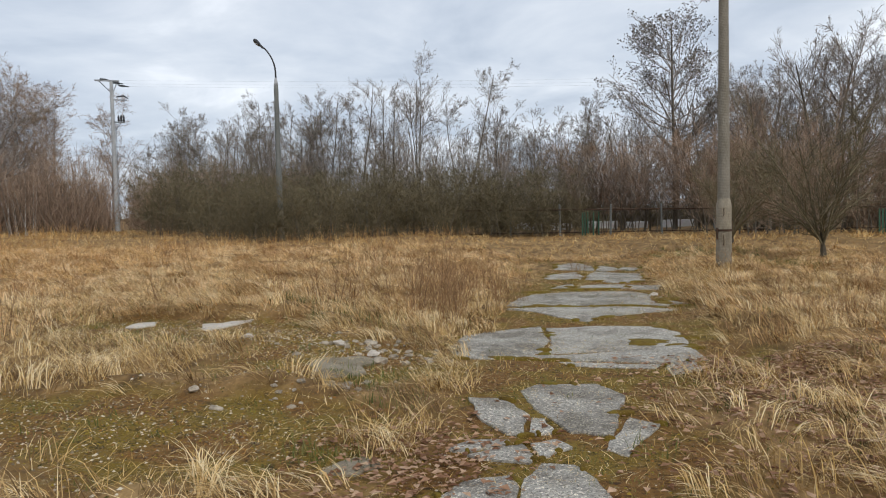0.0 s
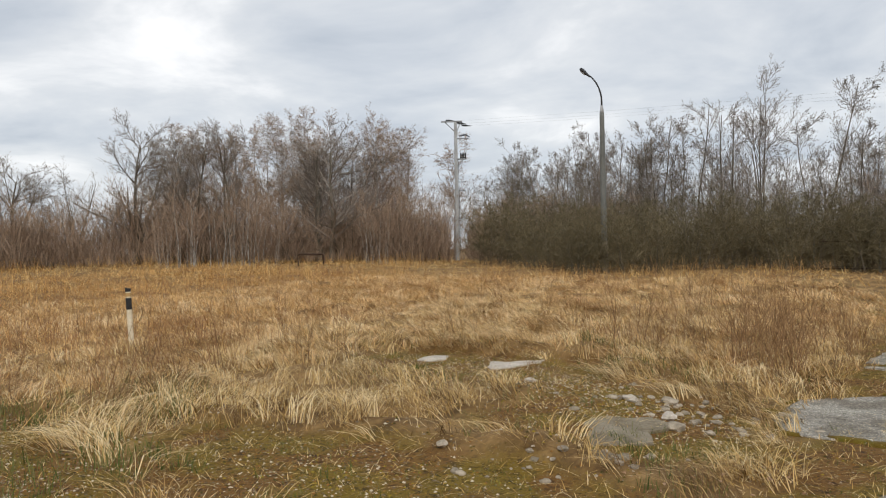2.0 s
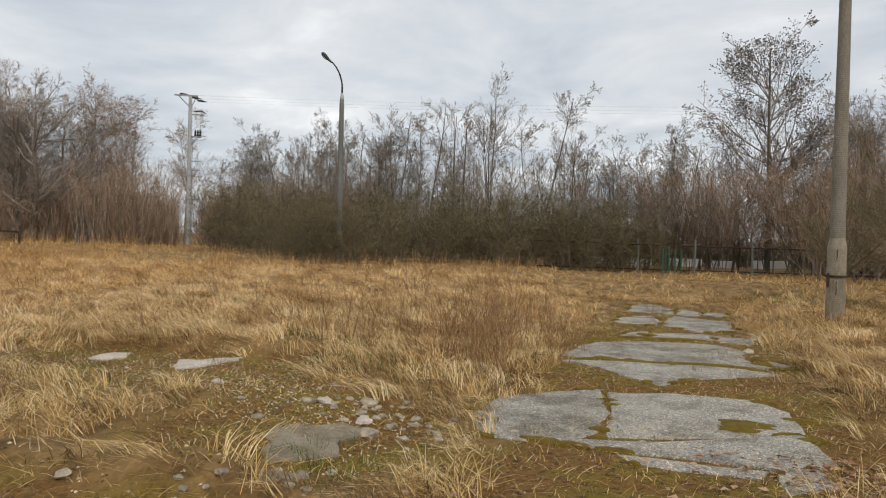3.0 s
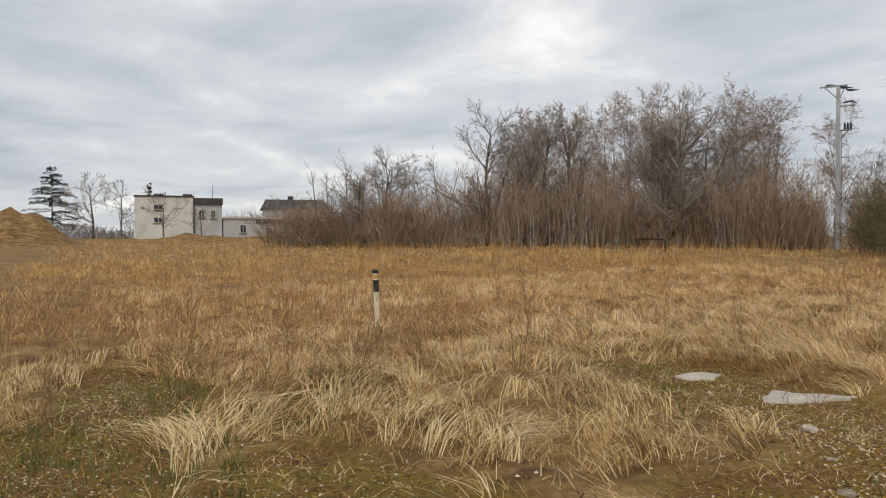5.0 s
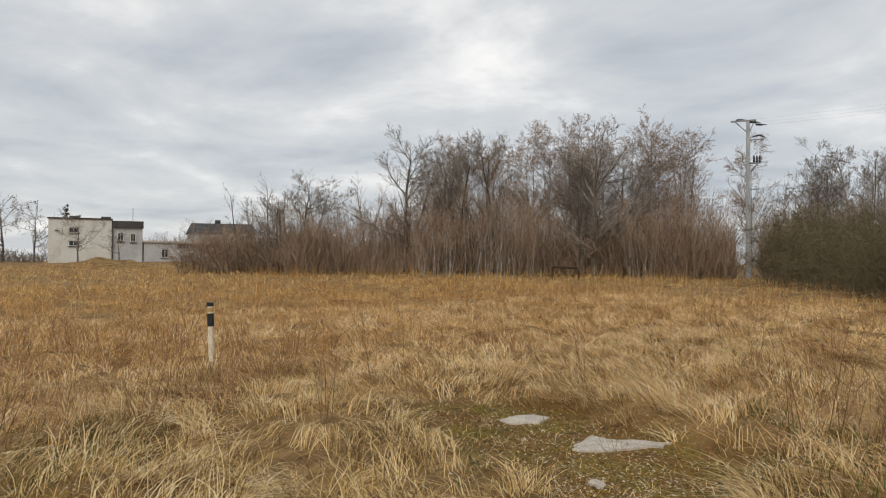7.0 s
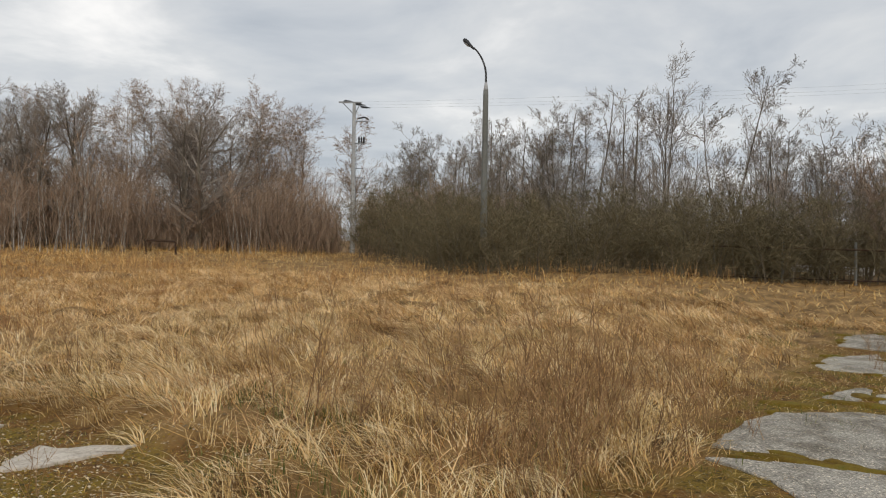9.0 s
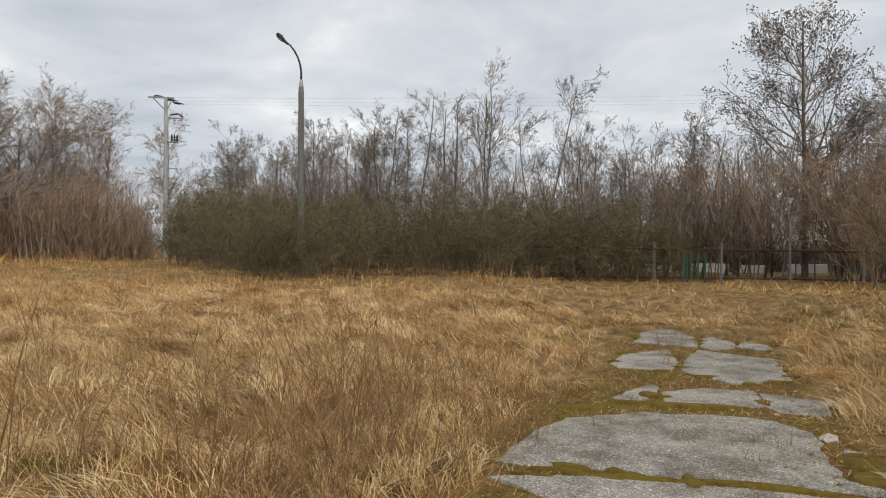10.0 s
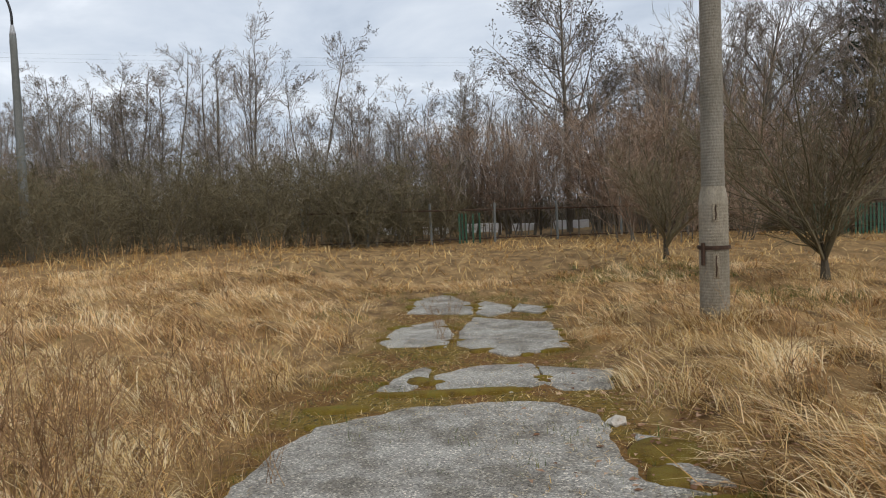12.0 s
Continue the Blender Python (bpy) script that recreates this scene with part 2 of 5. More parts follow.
M_ZINC = material("galvanised_steel", ((0.2, 0.21, 0.22), (0.34, 0.35, 0.36)), 6, 0.55, 0.1, 60, metal=0.4)
M_DARK = material("dark_metal", ((0.025, 0.027, 0.03), (0.06, 0.06, 0.062)), 6, 0.6, 0.1, 60)
M_GREENPAINT = material("faded_green_paint", ((0.02, 0.06, 0.035), (0.045, 0.11, 0.07)), 4, 0.7, 0.2, 60, "object", 0.4)
M_WHITE = material("dirty_white_plastic", ((0.58, 0.48, 0.33), (0.78, 0.69, 0.52)), 12, 0.6, 0.1, 80)
M_BLACK = material("black_plastic", ((0.015, 0.015, 0.017), (0.04, 0.04, 0.04)), 12, 0.6, 0.1, 80)
M_AMBER = material("amber_reflector", ((0.42, 0.26, 0.1), (0.6, 0.4, 0.18)), 12, 0.35, 0.0, 80)
M_RENDERW = material("stained_white_render", ((0.46, 0.43, 0.37), (0.66, 0.64, 0.58), (0.72, 0.7, 0.66)), 0.5, 0.9, 0.2, 10, stretch=(1, 1, 0.4))
M_RENDERG = material("grey_render", ((0.4, 0.4, 0.39), (0.56, 0.56, 0.55)), 0.5, 0.9, 0.2, 10)
M_WHITEWASH = material("whitewash", ((0.7, 0.7, 0.7), (0.85, 0.85, 0.86)), 3, 0.8, 0.2, 30)
M_MOSS = material("brown_green_moss", ((0.07, 0.045, 0.012), (0.16, 0.1, 0.015), (0.2, 0.14, 0.02), (0.12, 0.12, 0.02)), 6, 0.95, 1.0, 90, contrast=0.22)
M_MOSSBIT = material("moss_clumps", ((0.07, 0.055, 0.014), (0.15, 0.1, 0.016), (0.3, 0.215, 0.03), (0.26, 0.12, 0.03)), 3, 0.95, 0, 60, "island", 0.9, contrast=0.3)
M_ROOF = material("dark_roofing", ((0.05, 0.047, 0.045), (0.1, 0.095, 0.09)), 1, 0.85, 0.2, 10)
M_PANE = material("window_glass", ((0.02, 0.025, 0.03), (0.05, 0.055, 0.06)), 1, 0.12, 0, 10)
M_INSUL = material("grey_porcelain", ((0.3, 0.31, 0.32), (0.45, 0.46, 0.47)), 9, 0.35, 0, 30)


# ---------- building helpers ----------
def mesh_of(name, verts, faces, mat, smooth=False):
    me = bpy.data.meshes.new(name)
    me.from_pydata([tuple(v) for v in verts], [], [tuple(f) for f in faces])
    me.materials.append(mat)
    if smooth:
        me.polygons.foreach_set("use_smooth", [True] * len(me.polygons))
    me.update()
    return me


def part(name, bm, mat, parent=None, label="", smooth=False):
    """Links a bmesh, or a mesh, as one object under a thing or a part."""
    if isinstance(bm, bmesh.types.BMesh):
        me = bpy.data.meshes.new(name)
        bmesh.ops.recalc_face_normals(bm, faces=bm.faces)
        bm.to_mesh(me)
        bm.free()
        me.materials.append(mat)
        if smooth:
            me.polygons.foreach_set("use_smooth", [True] * len(me.polygons))
    else:
        me = bm
    ob = new(name, me)
    ob.parent = parent
    if label:
        tagged(ob, label)
    return ob


def thing(name, label, category, m=None, group="", kind=""):
    ob = new(name)
    if m is not None:
        ob.matrix_basis = m
    return tagged(ob, label, category, group, kind)


def box(x0, x1, y0, y1, z0, z1, bevel=0.0):
    bm = bmesh.new()
    bmesh.ops.create_cube(bm, size=1.0)
    for v in bm.verts:
        v.co = Vector(((x0 + x1) / 2 + v.co.x * (x1 - x0), (y0 + y1) / 2 + v.co.y * (y1 - y0), (z0 + z1) / 2 + v.co.z * (z1 - z0)))
    if bevel:
        bmesh.ops.bevel(bm, geom=bm.edges[:], offset=bevel, segments=2, affect="EDGES", profile=0.5)
    return bm


def lathe(profile, sides=16):
    """A turned solid from (radius, height) pairs."""
    bm = bmesh.new()
    rings = []
    for r, z in profile:
        rings.append([bm.verts.new((r * math.cos(2 * math.pi * i / sides), r * math.sin(2 * math.pi * i / sides), z)) for i in range(sides)])
    for a, b in zip(rings, rings[1:]):
        for i in range(sides):
            bm.faces.new((a[i], a[(i + 1) % sides], b[(i + 1) % sides], b[i]))
    bm.faces.new(rings[0][::-1])
    bm.faces.new(rings[-1])
    return bm


def tube(points, radii, sides=8):
    bm = bmesh.new()
    rings = []
    pts = [Vector(p) for p in points]
    for i, p in enumerate(pts):
        d = (pts[min(i + 1, len(pts) - 1)] - pts[max(i - 1, 0)]).normalized()
        a = d.orthogonal().normalized() if i == 0 else (rings_axis - d * rings_axis.dot(d)).normalized()
        rings_axis = a
        b = d.cross(a)
        r = radii[i] if isinstance(radii, (list, tuple)) else radii
        rings.append([bm.verts.new(p + r * (math.cos(2 * math.pi * k / sides) * a + math.sin(2 * math.pi * k / sides) * b)) for k in range(sides)])
    for a, b in zip(rings, rings[1:]):
        for k in range(sides):
            bm.faces.new((a[k], a[(k + 1) % sides], b[(k + 1) % sides], b[k]))
    bm.faces.new(rings[0][::-1])
    bm.faces.new(rings[-1])
    return bm


def fbm(x, y, s, seed=0.0):
    return noise.noise(Vector((x / s + seed, y / s - seed, seed * 1.7)))


def step(a, b, v):
    t = min(1.0, max(0.0, (v - a) / (b - a)))
    return t * t * (3 - 2 * t)


MOSS = ((-5.4, 10.0, 2.1, 1.05), (-3.9, 9.2, 1.2, 0.8), (-2.6, 8.2, 1.2, 1.4), (-3.4, 5.4, 2.5, 1.15), (-5.4, 3.9, 1.7, 0.95), (-7.6, 4.7, 1.8, 0.75), (0.2, 12.0, 1.9, 0.6), (0.1, 18.4, 1.2, 0.5))


def moss_at(x, y):
    edge = 0.35 * fbm(x, y, 0.7, 5.0)
    b = 0.0
    for cx, cy, rx, ry in MOSS:
        if abs(x - cx) < rx * 1.6 and abs(y - cy) < ry * 1.6:
            b = max(b, 1 - step(0.75, 1.15, math.hypot((x - cx) / rx, (y - cy) / ry) + edge))
    return b


def bare(x, y):
    """1 where the ground is bare or mossy, 0 in full grass."""
    b = moss_at(x, y)
    edge = 0.35 * fbm(x, y, 0.7, 5.0)
    if 3 < y < 24.6:
        half = 0.95 + 0.6 * step(7.5, 9.0, y) - 0.5 * step(16, 19, y)
        mid = -0.25 + 0.5 * step(7.5, 9.0, y) + 0.35 * step(16, 19, y)
        inner = 1 - step(half - 0.1, half + 0.4, abs(x - mid + 0.25 * fbm(x, y, 1.5, 9)) + edge)
        b = max(b, inner * (1 - step(23.0, 25.0, y)))
    return b


def ground_z(x, y):
    """Height of the ground: the old road lies a little lower than the field."""
    road = -0.12 - 0.12 * step(6.0, 11.0, y)
    side_w = 0.32 * step(14, 32, y) + 0.5 * step(-10, -42, x) * (1 - 0.6 * step(35, 55, y)) + 0.8 * step(-45, -95, x)
    side_e = -0.08
    z = road
    if x < -1.2:
        z = road + (side_w - road) * step(-1.2, -3.6, x)
    elif x > 1.6:
        z = road + (side_e - road) * step(1.6, 3.2, x)
    if y > 24:
        z += (0.1 - z) * step(24, 32, y) * step(-9, -2, x) * (1 - step(12, 15, x))
    rough = step(1.4, 3.0, abs(x - 0.2)) * (1 - moss_at(x, y))
    return z + 0.035 * fbm(x, y, 1.3, 3.1) + 0.05 * fbm(x, y, 6.0, 8.2) + rough * (0.05 + 0.14 * fbm(x, y, 0.62, 1.9) + 0.1 * fbm(x, y, 1.7, 4.1))


# ---------- ground ----------
def ground():
    def axis(lo, hi, fine_lo, fine_hi, d):
        a = list(np.arange(fine_lo, fine_hi + d / 2, d))
        s, v = d, fine_hi
        while v < hi:
            s *= 1.35
            v += s
            a.append(v)
        s, v = d, fine_lo
        while v > lo:
            s *= 1.35
            v -= s
            a.insert(0, v)
        return a
    xs, ys = axis(-900, 900, -14, 8, 0.16), axis(-900, 900, 0, 26, 0.16)
    verts = [(x, y, ground_z(x, y)) for y in ys for x in xs]
    w = len(xs)
    faces = [(j * w + i, j * w + i + 1, (j + 1) * w + i + 1, (j + 1) * w + i) for j in range(len(ys) - 1) for i in range(w - 1)]
    me = mesh_of("ground", verts, faces, M_SOIL, True)
    mask = me.attributes.new("moss", "FLOAT", "POINT")
    mask.data.foreach_set("value", [bare(v[0], v[1]) for v in verts])
    tagged(new("ground", me), "mossy soil under dry winter grass", "ground", kind="structure")


ground()


# ---------- grass ----------
def blades(name, label, spots, mat, rise, width, lean, seed, flow=None, segments=2, start=None, group=""):
    """One mesh of curved grass blades. spots: arrays x, y, z, size; rise: length range; lean: range of the bend from upright, degrees."""
    rng = np.random.default_rng(seed)
    x, y, z, size = spots
    n = len(x)
    length = rng.uniform(*rise, n) * size
    az = rng.uniform(0, 2 * np.pi, n) if flow is None else flow(x, y) + rng.normal(0, 0.8, n)
    a0 = np.radians(rng.uniform(lean[0], lean[1], n) * 0.35 if start is None else rng.uniform(*start, n))
    a1 = np.radians(rng.uniform(lean[0], lean[1], n))
    side = az + np.pi / 2 + rng.normal(0, 0.5, n)
    w = rng.uniform(*width, n)
    sx, sy = np.cos(side) * w / 2, np.sin(side) * w / 2
    px, py, pz = x.copy(), y.copy(), z.copy() - 0.02
    verts = np.zeros((n, 2 * segments + 1, 3))
    for k in range(segments + 1):
        f = k / segments
        if k == segments:
            verts[:, 2 * k] = np.stack((px, py, pz), 1)
        else:
            t = 1 - 0.45 * f
            verts[:, 2 * k] = np.stack((px - sx * t, py - sy * t, pz), 1)
            verts[:, 2 * k + 1] = np.stack((px + sx * t, py + sy * t, pz), 1)
        a = a0 + (a1 - a0) * f
        d = length / segments
        px, py, pz = px + np.sin(a) * np.cos(az) * d, py + np.sin(a) * np.sin(az) * d, pz + np.cos(a) * d
        pz = np.maximum(pz, z + 0.015 + 0.03 * f)
    base = np.arange(n)[:, None] * (2 * segments + 1)
    quads = [base + np.array([[2 * k, 2 * k + 1, 2 * k + 3, 2 * k + 2]]) for k in range(segments - 1)]
    tris = base + np.array([[2 * segments - 2, 2 * segments - 1, 2 * segments]])
    loops = np.concatenate([q.ravel() for q in quads] + [tris.ravel()])
    counts = np.concatenate([np.full(n, 4)] * (segments - 1) + [np.full(n, 3)])
    me = bpy.data.meshes.new(name)
    me.vertices.add(n * (2 * segments + 1))
    me.vertices.foreach_set("co", verts.ravel())
    me.loops.add(len(loops))
    me.loops.foreach_set("vertex_index", loops.astype(np.int32))
    me.polygons.add(len(counts))
    me.polygons.foreach_set("loop_start", np.concatenate(([0], np.cumsum(counts)[:-1])).astype(np.int32))
    me.update(calc_edges=True)
    me.materials.append(mat)
    return tagged(new(name, me), label, "grass", group, "stuff")


def locks(name, label, spots, per, mat, rise, width, start, end, spread, seed, flow=None, stray=0.3, segments=3, category="grass"):
    """Tufts whose blades lean one way together and share a tone. spots: arrays x, y, z, size; start, end: angles from upright."""
    rng = np.random.default_rng(seed)
    x, y, z, size = spots
    m = len(x)
    heading = rng.uniform(0, 2 * np.pi, m) if flow is None else flow(x, y) + rng.normal(0, 0.6, m)
    tuft_tone = np.clip(rng.normal(0.5, 0.27, m), 0, 1)
    tall = size * rng.uniform(0.75, 1.2, m)
    opening = rng.uniform(0, 1, m) ** 0.2
    lift = rng.uniform(0, 0.1, m)
    def each(v):
        return np.repeat(v, per)
    n = m * per
    px, py, ground = each(x) + rng.normal(0, spread, n), each(y) + rng.normal(0, spread, n), each(z + lift)
    az = each(heading) + rng.normal(0, stray, n)
    length = each(tall) * rng.uniform(*rise, n)
    a0 = np.radians(start[0] + (start[1] - start[0]) * np.clip(each(opening) + rng.normal(0, 0.13, n), 0, 1))
    a1 = np.radians(rng.uniform(*end, n))
    side = az + np.pi / 2 + rng.normal(0, 0.5, n)
    w = rng.uniform(*width, n)
    sx, sy = np.cos(side) * w / 2, np.sin(side) * w / 2
    pz = ground - each(lift) - 0.02
    k_all = 2 * segments + 1
    verts = np.zeros((n, k_all, 3))
    for k in range(segments + 1):
        f = k / segments
        if k == segments:
            verts[:, 2 * k] = np.stack((px, py, pz), 1)
        else:
            t = 1 - 0.45 * f
            verts[:, 2 * k] = np.stack((px - sx * t, py - sy * t, pz), 1)
            verts[:, 2 * k + 1] = np.stack((px + sx * t, py + sy * t, pz), 1)
        a, d = a0 + (a1 - a0) * f, length / segments
        px, py, pz = px + np.sin(a) * np.cos(az) * d, py + np.sin(a) * np.sin(az) * d, pz + np.cos(a) * d
        pz = np.maximum(pz, ground + 0.02 + 0.05 * rng.random(n))
    base = np.arange(n)[:, None] * k_all
    quads = [base + np.array([[2 * k, 2 * k + 1, 2 * k + 3, 2 * k + 2]]) for k in range(segments - 1)]
    tris = base + np.array([[2 * segments - 2, 2 * segments - 1, 2 * segments]])
    loops = np.concatenate([q.ravel() for q in quads] + [tris.ravel()])
    counts = np.concatenate([np.full(n, 4)] * (segments - 1) + [np.full(n, 3)])
    me = bpy.data.meshes.new(name)
    me.vertices.add(n * k_all)
    me.vertices.foreach_set("co", verts.ravel())
    me.loops.add(len(loops))
    me.loops.foreach_set("vertex_index", loops.astype(np.int32))
    me.polygons.add(len(counts))
    me.polygons.foreach_set("loop_start", np.concatenate(([0], np.cumsum(counts)[:-1])).astype(np.int32))
    me.update(calc_edges=True)
    me.attributes.new("tone", "FLOAT", "POINT").data.foreach_set("value", np.repeat(each(tuft_tone), k_all).astype(np.float32))
    me.materials.append(mat)
    return tagged(new(name, me), label, category, kind="stuff")


def scatter(n, x0, x1, y0, y1, seed, keep, clump=0.0, per=1, uneven=0.25):
    """Spots over a rectangle, thinned by keep(x, y), each parted into per blades."""
    rng = random.Random(seed)
    out = []
    for _ in range(n):
        x, y = rng.uniform(x0, x1), rng.uniform(y0, y1)
        k = keep(x, y)
        if rng.random() > k:
            continue
        s = max(0.3, 0.75 + 0.25 * k + uneven * fbm(x, y, 2.3, 4.4))
        z = ground_z(x, y)
        for _ in range(per):
            out.append((x + rng.gauss(0, clump), y + rng.gauss(0, clump), z, s * rng.uniform(0.8, 1.15)))
    return np.array(out, dtype=float).reshape(-1, 4).T


def in_view(x, y):
    """The field that the walk looks over: not the ground behind it."""
    return y > 1.5 + 0.25 * x if x < -2 else y > 2.6 and x < 3.0 + 0.62 * y


def near_keep(x, y):
    if not in_view(x, y):
        return 0
    verge = 0.45 if x > 0.8 and y < 9.5 else 1.0
    return verge * (1 - bare(x, y)) * (0.62 + 0.5 * fbm(x, y, 0.9, 1.5))


def tall_keep(x, y):
    """Tall brown grass grows away from the road, thickest in the far field."""
    if not in_view(x, y):
        return 0
    west = step(-0.7, -1.9, x) * step(9.5, 12.5, y - 0.05 * x)
    far_w = step(-6.0, -8.0, x) * step(1.0, 4.0, y)
    east = step(1.7, 2.5, x) * step(5, 9, y)
    return max(west, far_w * 0.9, 0.55 * east, step(24, 26, y)) * (1 - bare(x, y)) * (0.7 + 0.5 * fbm(x, y, 1.6, 7.7))


GREEN = ((-4.1, 11.6, 0.9, 0.5), (-6.9, 6.5, 0.8, 0.5), (-2.1, 7.4, 0.6, 0.5), (-3.2, 10.6, 0.9, 0.35), (0.4, 5.6, 0.25, 0.2), (5.5, 21, 1.2, 1.2), (4.5, 25, 2.0, 1.5), (-5.9, 3.9, 1.2, 0.7), (-7.4, 5.2, 1.0, 0.6), (-6.4, 5.8, 0.8, 0.4), (-5.2, 4.9, 0.8, 0.35), (-9.0, 5.4, 0.9, 0.4), (-1.5, 6.6, 0.4, 0.3), (-1.9, 5.1, 0.4, 0.25))


def green_keep(x, y):
    g = max(1 - step(0.6, 1.2, math.hypot((x - cx) / rx, (y - cy) / ry) + 0.3 * fbm(x, y, 0.4, 3)) for cx, cy, rx, ry in GREEN)
    return in_view(x, y) * max(g, 0.22 * step(0.05, 0.3, fbm(x, y, 1.6, 6.6)) * (1 - 0.6 * bare(x, y)))


def swirl(x, y):
    """Lodged grass lies in swirls about half a metre across."""
    return np.array([2.9 + 1.6 * fbm(a, b, 1.9, 2.2) + 2.6 * fbm(a, b, 0.55, 6.1) for a, b in zip(x, y)])


locks("matted_straw", "long pale straw lying over in heavy locks", scatter(6800, -10, 6.5, 2.2, 17, 11, near_keep, 0.0, 1), 19, M_LOCK, (0.22, 0.62), (0.004, 0.009), (25, 90), (84, 104), 0.06, 1, swirl, 0.45)
blades("flattened_straw", "pale straw pressed flat in tangled layers", scatter(8200, -10, 6.5, 2.2, 17, 31, near_keep, 0.14, 9), M_STRAW, (0.12, 0.42), (0.003, 0.008), (80, 96), 31, swirl, 2, (60, 89))
blades("straw_litter", "loose straw strewn over moss and joints", scatter(24000, -8, 3, 3, 25, 21, lambda x, y: 0.55 * bare(x, y) + 0.3, 0.12, 3), M_STRAW, (0.06, 0.26), (0.003, 0.007), (85, 96), 9, None, 2, (82, 92))
blades("short_grass", "short yellowing grass beside the road", scatter(26000, -10, 7, 2.2, 22, 12, lambda x, y: near_keep(x, y) * 0.6 + 0.08, 0.03, 2), M_STRAW, (0.05, 0.16), (0.004, 0.008), (40, 110), 2)
blades("green_grass", "sparse green grass among dead straw", scatter(24000, -9, 8, 2.4, 27, 13, green_keep, 0.05, 7), M_GREEN, (0.06, 0.22), (0.004, 0.009), (10, 85), 3)
blades("moss_sprouts", "thin grass growing in mossy joints", scatter(22000, -8, 2.6, 3.0, 25, 14, lambda x, y: 0.7 * bare(x, y) * step(-0.15, 0.3, fbm(x, y, 0.5, 2.9)), 0.03, 3), M_GREEN, (0.03, 0.1), (0.003, 0.006), (15, 85), 4)
blades("brown_field_grass", "tall brown dry field grass", scatter(7500, -26, 9, 2.0, 26, 15, tall_keep, 0.1, 2), M_BROWN, (0.2, 0.55), (0.003, 0.006), (30, 120), 5, None, 3, (10, 80))
locks("lodged_field_grass", "pale dry field grass lodged over in locks", scatter(10500, -20, 9, 5, 26, 16, lambda x, y: tall_keep(x, y) * (0.85 + 0.6 * fbm(x, y, 1.6, 3.3)), 0.0, 1), 15, M_LOCKB, (0.3, 0.8), (0.005, 0.012), (25, 90), (82, 106), 0.09, 6, swirl, 0.4)
blades("flattened_field_grass", "pale field grass pressed flat in tangled layers", scatter(20000, -20, 9, 5, 26, 36, lambda x, y: tall_keep(x, y) * (0.85 + 0.6 * fbm(x, y, 1.6, 3.3)), 0.15, 6), M_STRAWB, (0.25, 0.7), (0.004, 0.011), (76, 98), 36, swirl, 2, (52, 88))
blades("mid_field_grass", "brown field grass leaning over", scatter(9000, -34, -12, 3, 28, 18, lambda x, y: in_view(x, y) * (0.6 + 0.5 * fbm(x, y, 2, 2)), 0.15, 8), M_BROWN, (0.25, 0.65), (0.006, 0.014), (75, 125), 8, None, 2, (30, 88))
blades("far_field_grass", "tall brown grass of the far field", scatter(15000, -75, 24, 4, 46, 17, lambda x, y: (1.0 if (y > 25 or x < -24) else 0) * in_view(x, y) * (0.7 + 0.8 * fbm(x, y, 1.8, 2)) * (1 - step(38.5, 39.5, y) if x > -16 else 1), 0.3, 8, 0.75), M_STRAWB, (0.2, 0.62), (0.010, 0.024), (80, 128), 7, None, 2, (35, 88))
blades("far_tall_grass", "thin tall grass standing in the far field", scatter(9000, -70, 20, 6, 40, 47, lambda x, y: (1.0 if (y > 22 and x < -4 or x < -20) else 0) * in_view(x, y) * max(0, 0.35 + 1.2 * fbm(x, y, 4.0, 5)), 0.3, 3, 0.5), M_BROWN, (0.5, 0.95), (0.006, 0.012), (8, 60), 47, None, 2)


def russet_keep(x, y):
    """Stands of thin russet stems: beside the road, about the marker post and across the field."""
    if not in_view(x, y) or moss_at(x, y) > 0.3:
        return 0
    road_side = 0.5 * (1 - step(0.5, 1.5, abs(x + 2.9))) * step(10.6, 11.6, y) * (1 - step(18, 21, y))
    post = (1 - step(0.6, 1.2, math.hypot((x + 11.5) / 4.5, (y - 7.0) / 4.0)))
    east = 0.5 * step(2.2, 3.0, x) * (1 - step(4.2, 5.5, x)) * step(8, 10, y) * (1 - step(14, 16, y))
    field = 0.45 * step(0.0, 0.3, fbm(x, y, 3.5, 12.5)) * step(-3.0, -4.5, x) * step(10, 13, y)
    return max(road_side, post, east, field) * (0.55 + 0.9 * fbm(x, y, 0.8, 15.1))


locks("standing_stems", "thin russet dry stems standing in the grass", scatter(9000, -24, 6, 2.5, 27, 71, russet_keep, 0.0, 1), 8, M_RUSSET, (0.4, 0.9), (0.0028, 0.005), (0, 24), (4, 60), 0.14, 71, None, 1.8, 3, "weed")


def tufts(name, label, spots, seed):
    """Dense tufts of standing straw about the feet of posts and trunks."""
    rng = random.Random(seed)
    out = []
    for x, y, r, n in spots:
        for _ in range(n // 2):
            a, d = rng.uniform(0, 6.28), r * math.sqrt(rng.random())
            px, py = x + d * math.cos(a), y + d * math.sin(a)
            out.append((px, py, ground_z(px, py), rng.uniform(0.7, 1.15)))
    blades(name, label, np.array(out).T, M_STRAW, (0.2, 0.48), (0.004, 0.008), (60, 130), seed, None, 3, (15, 75))


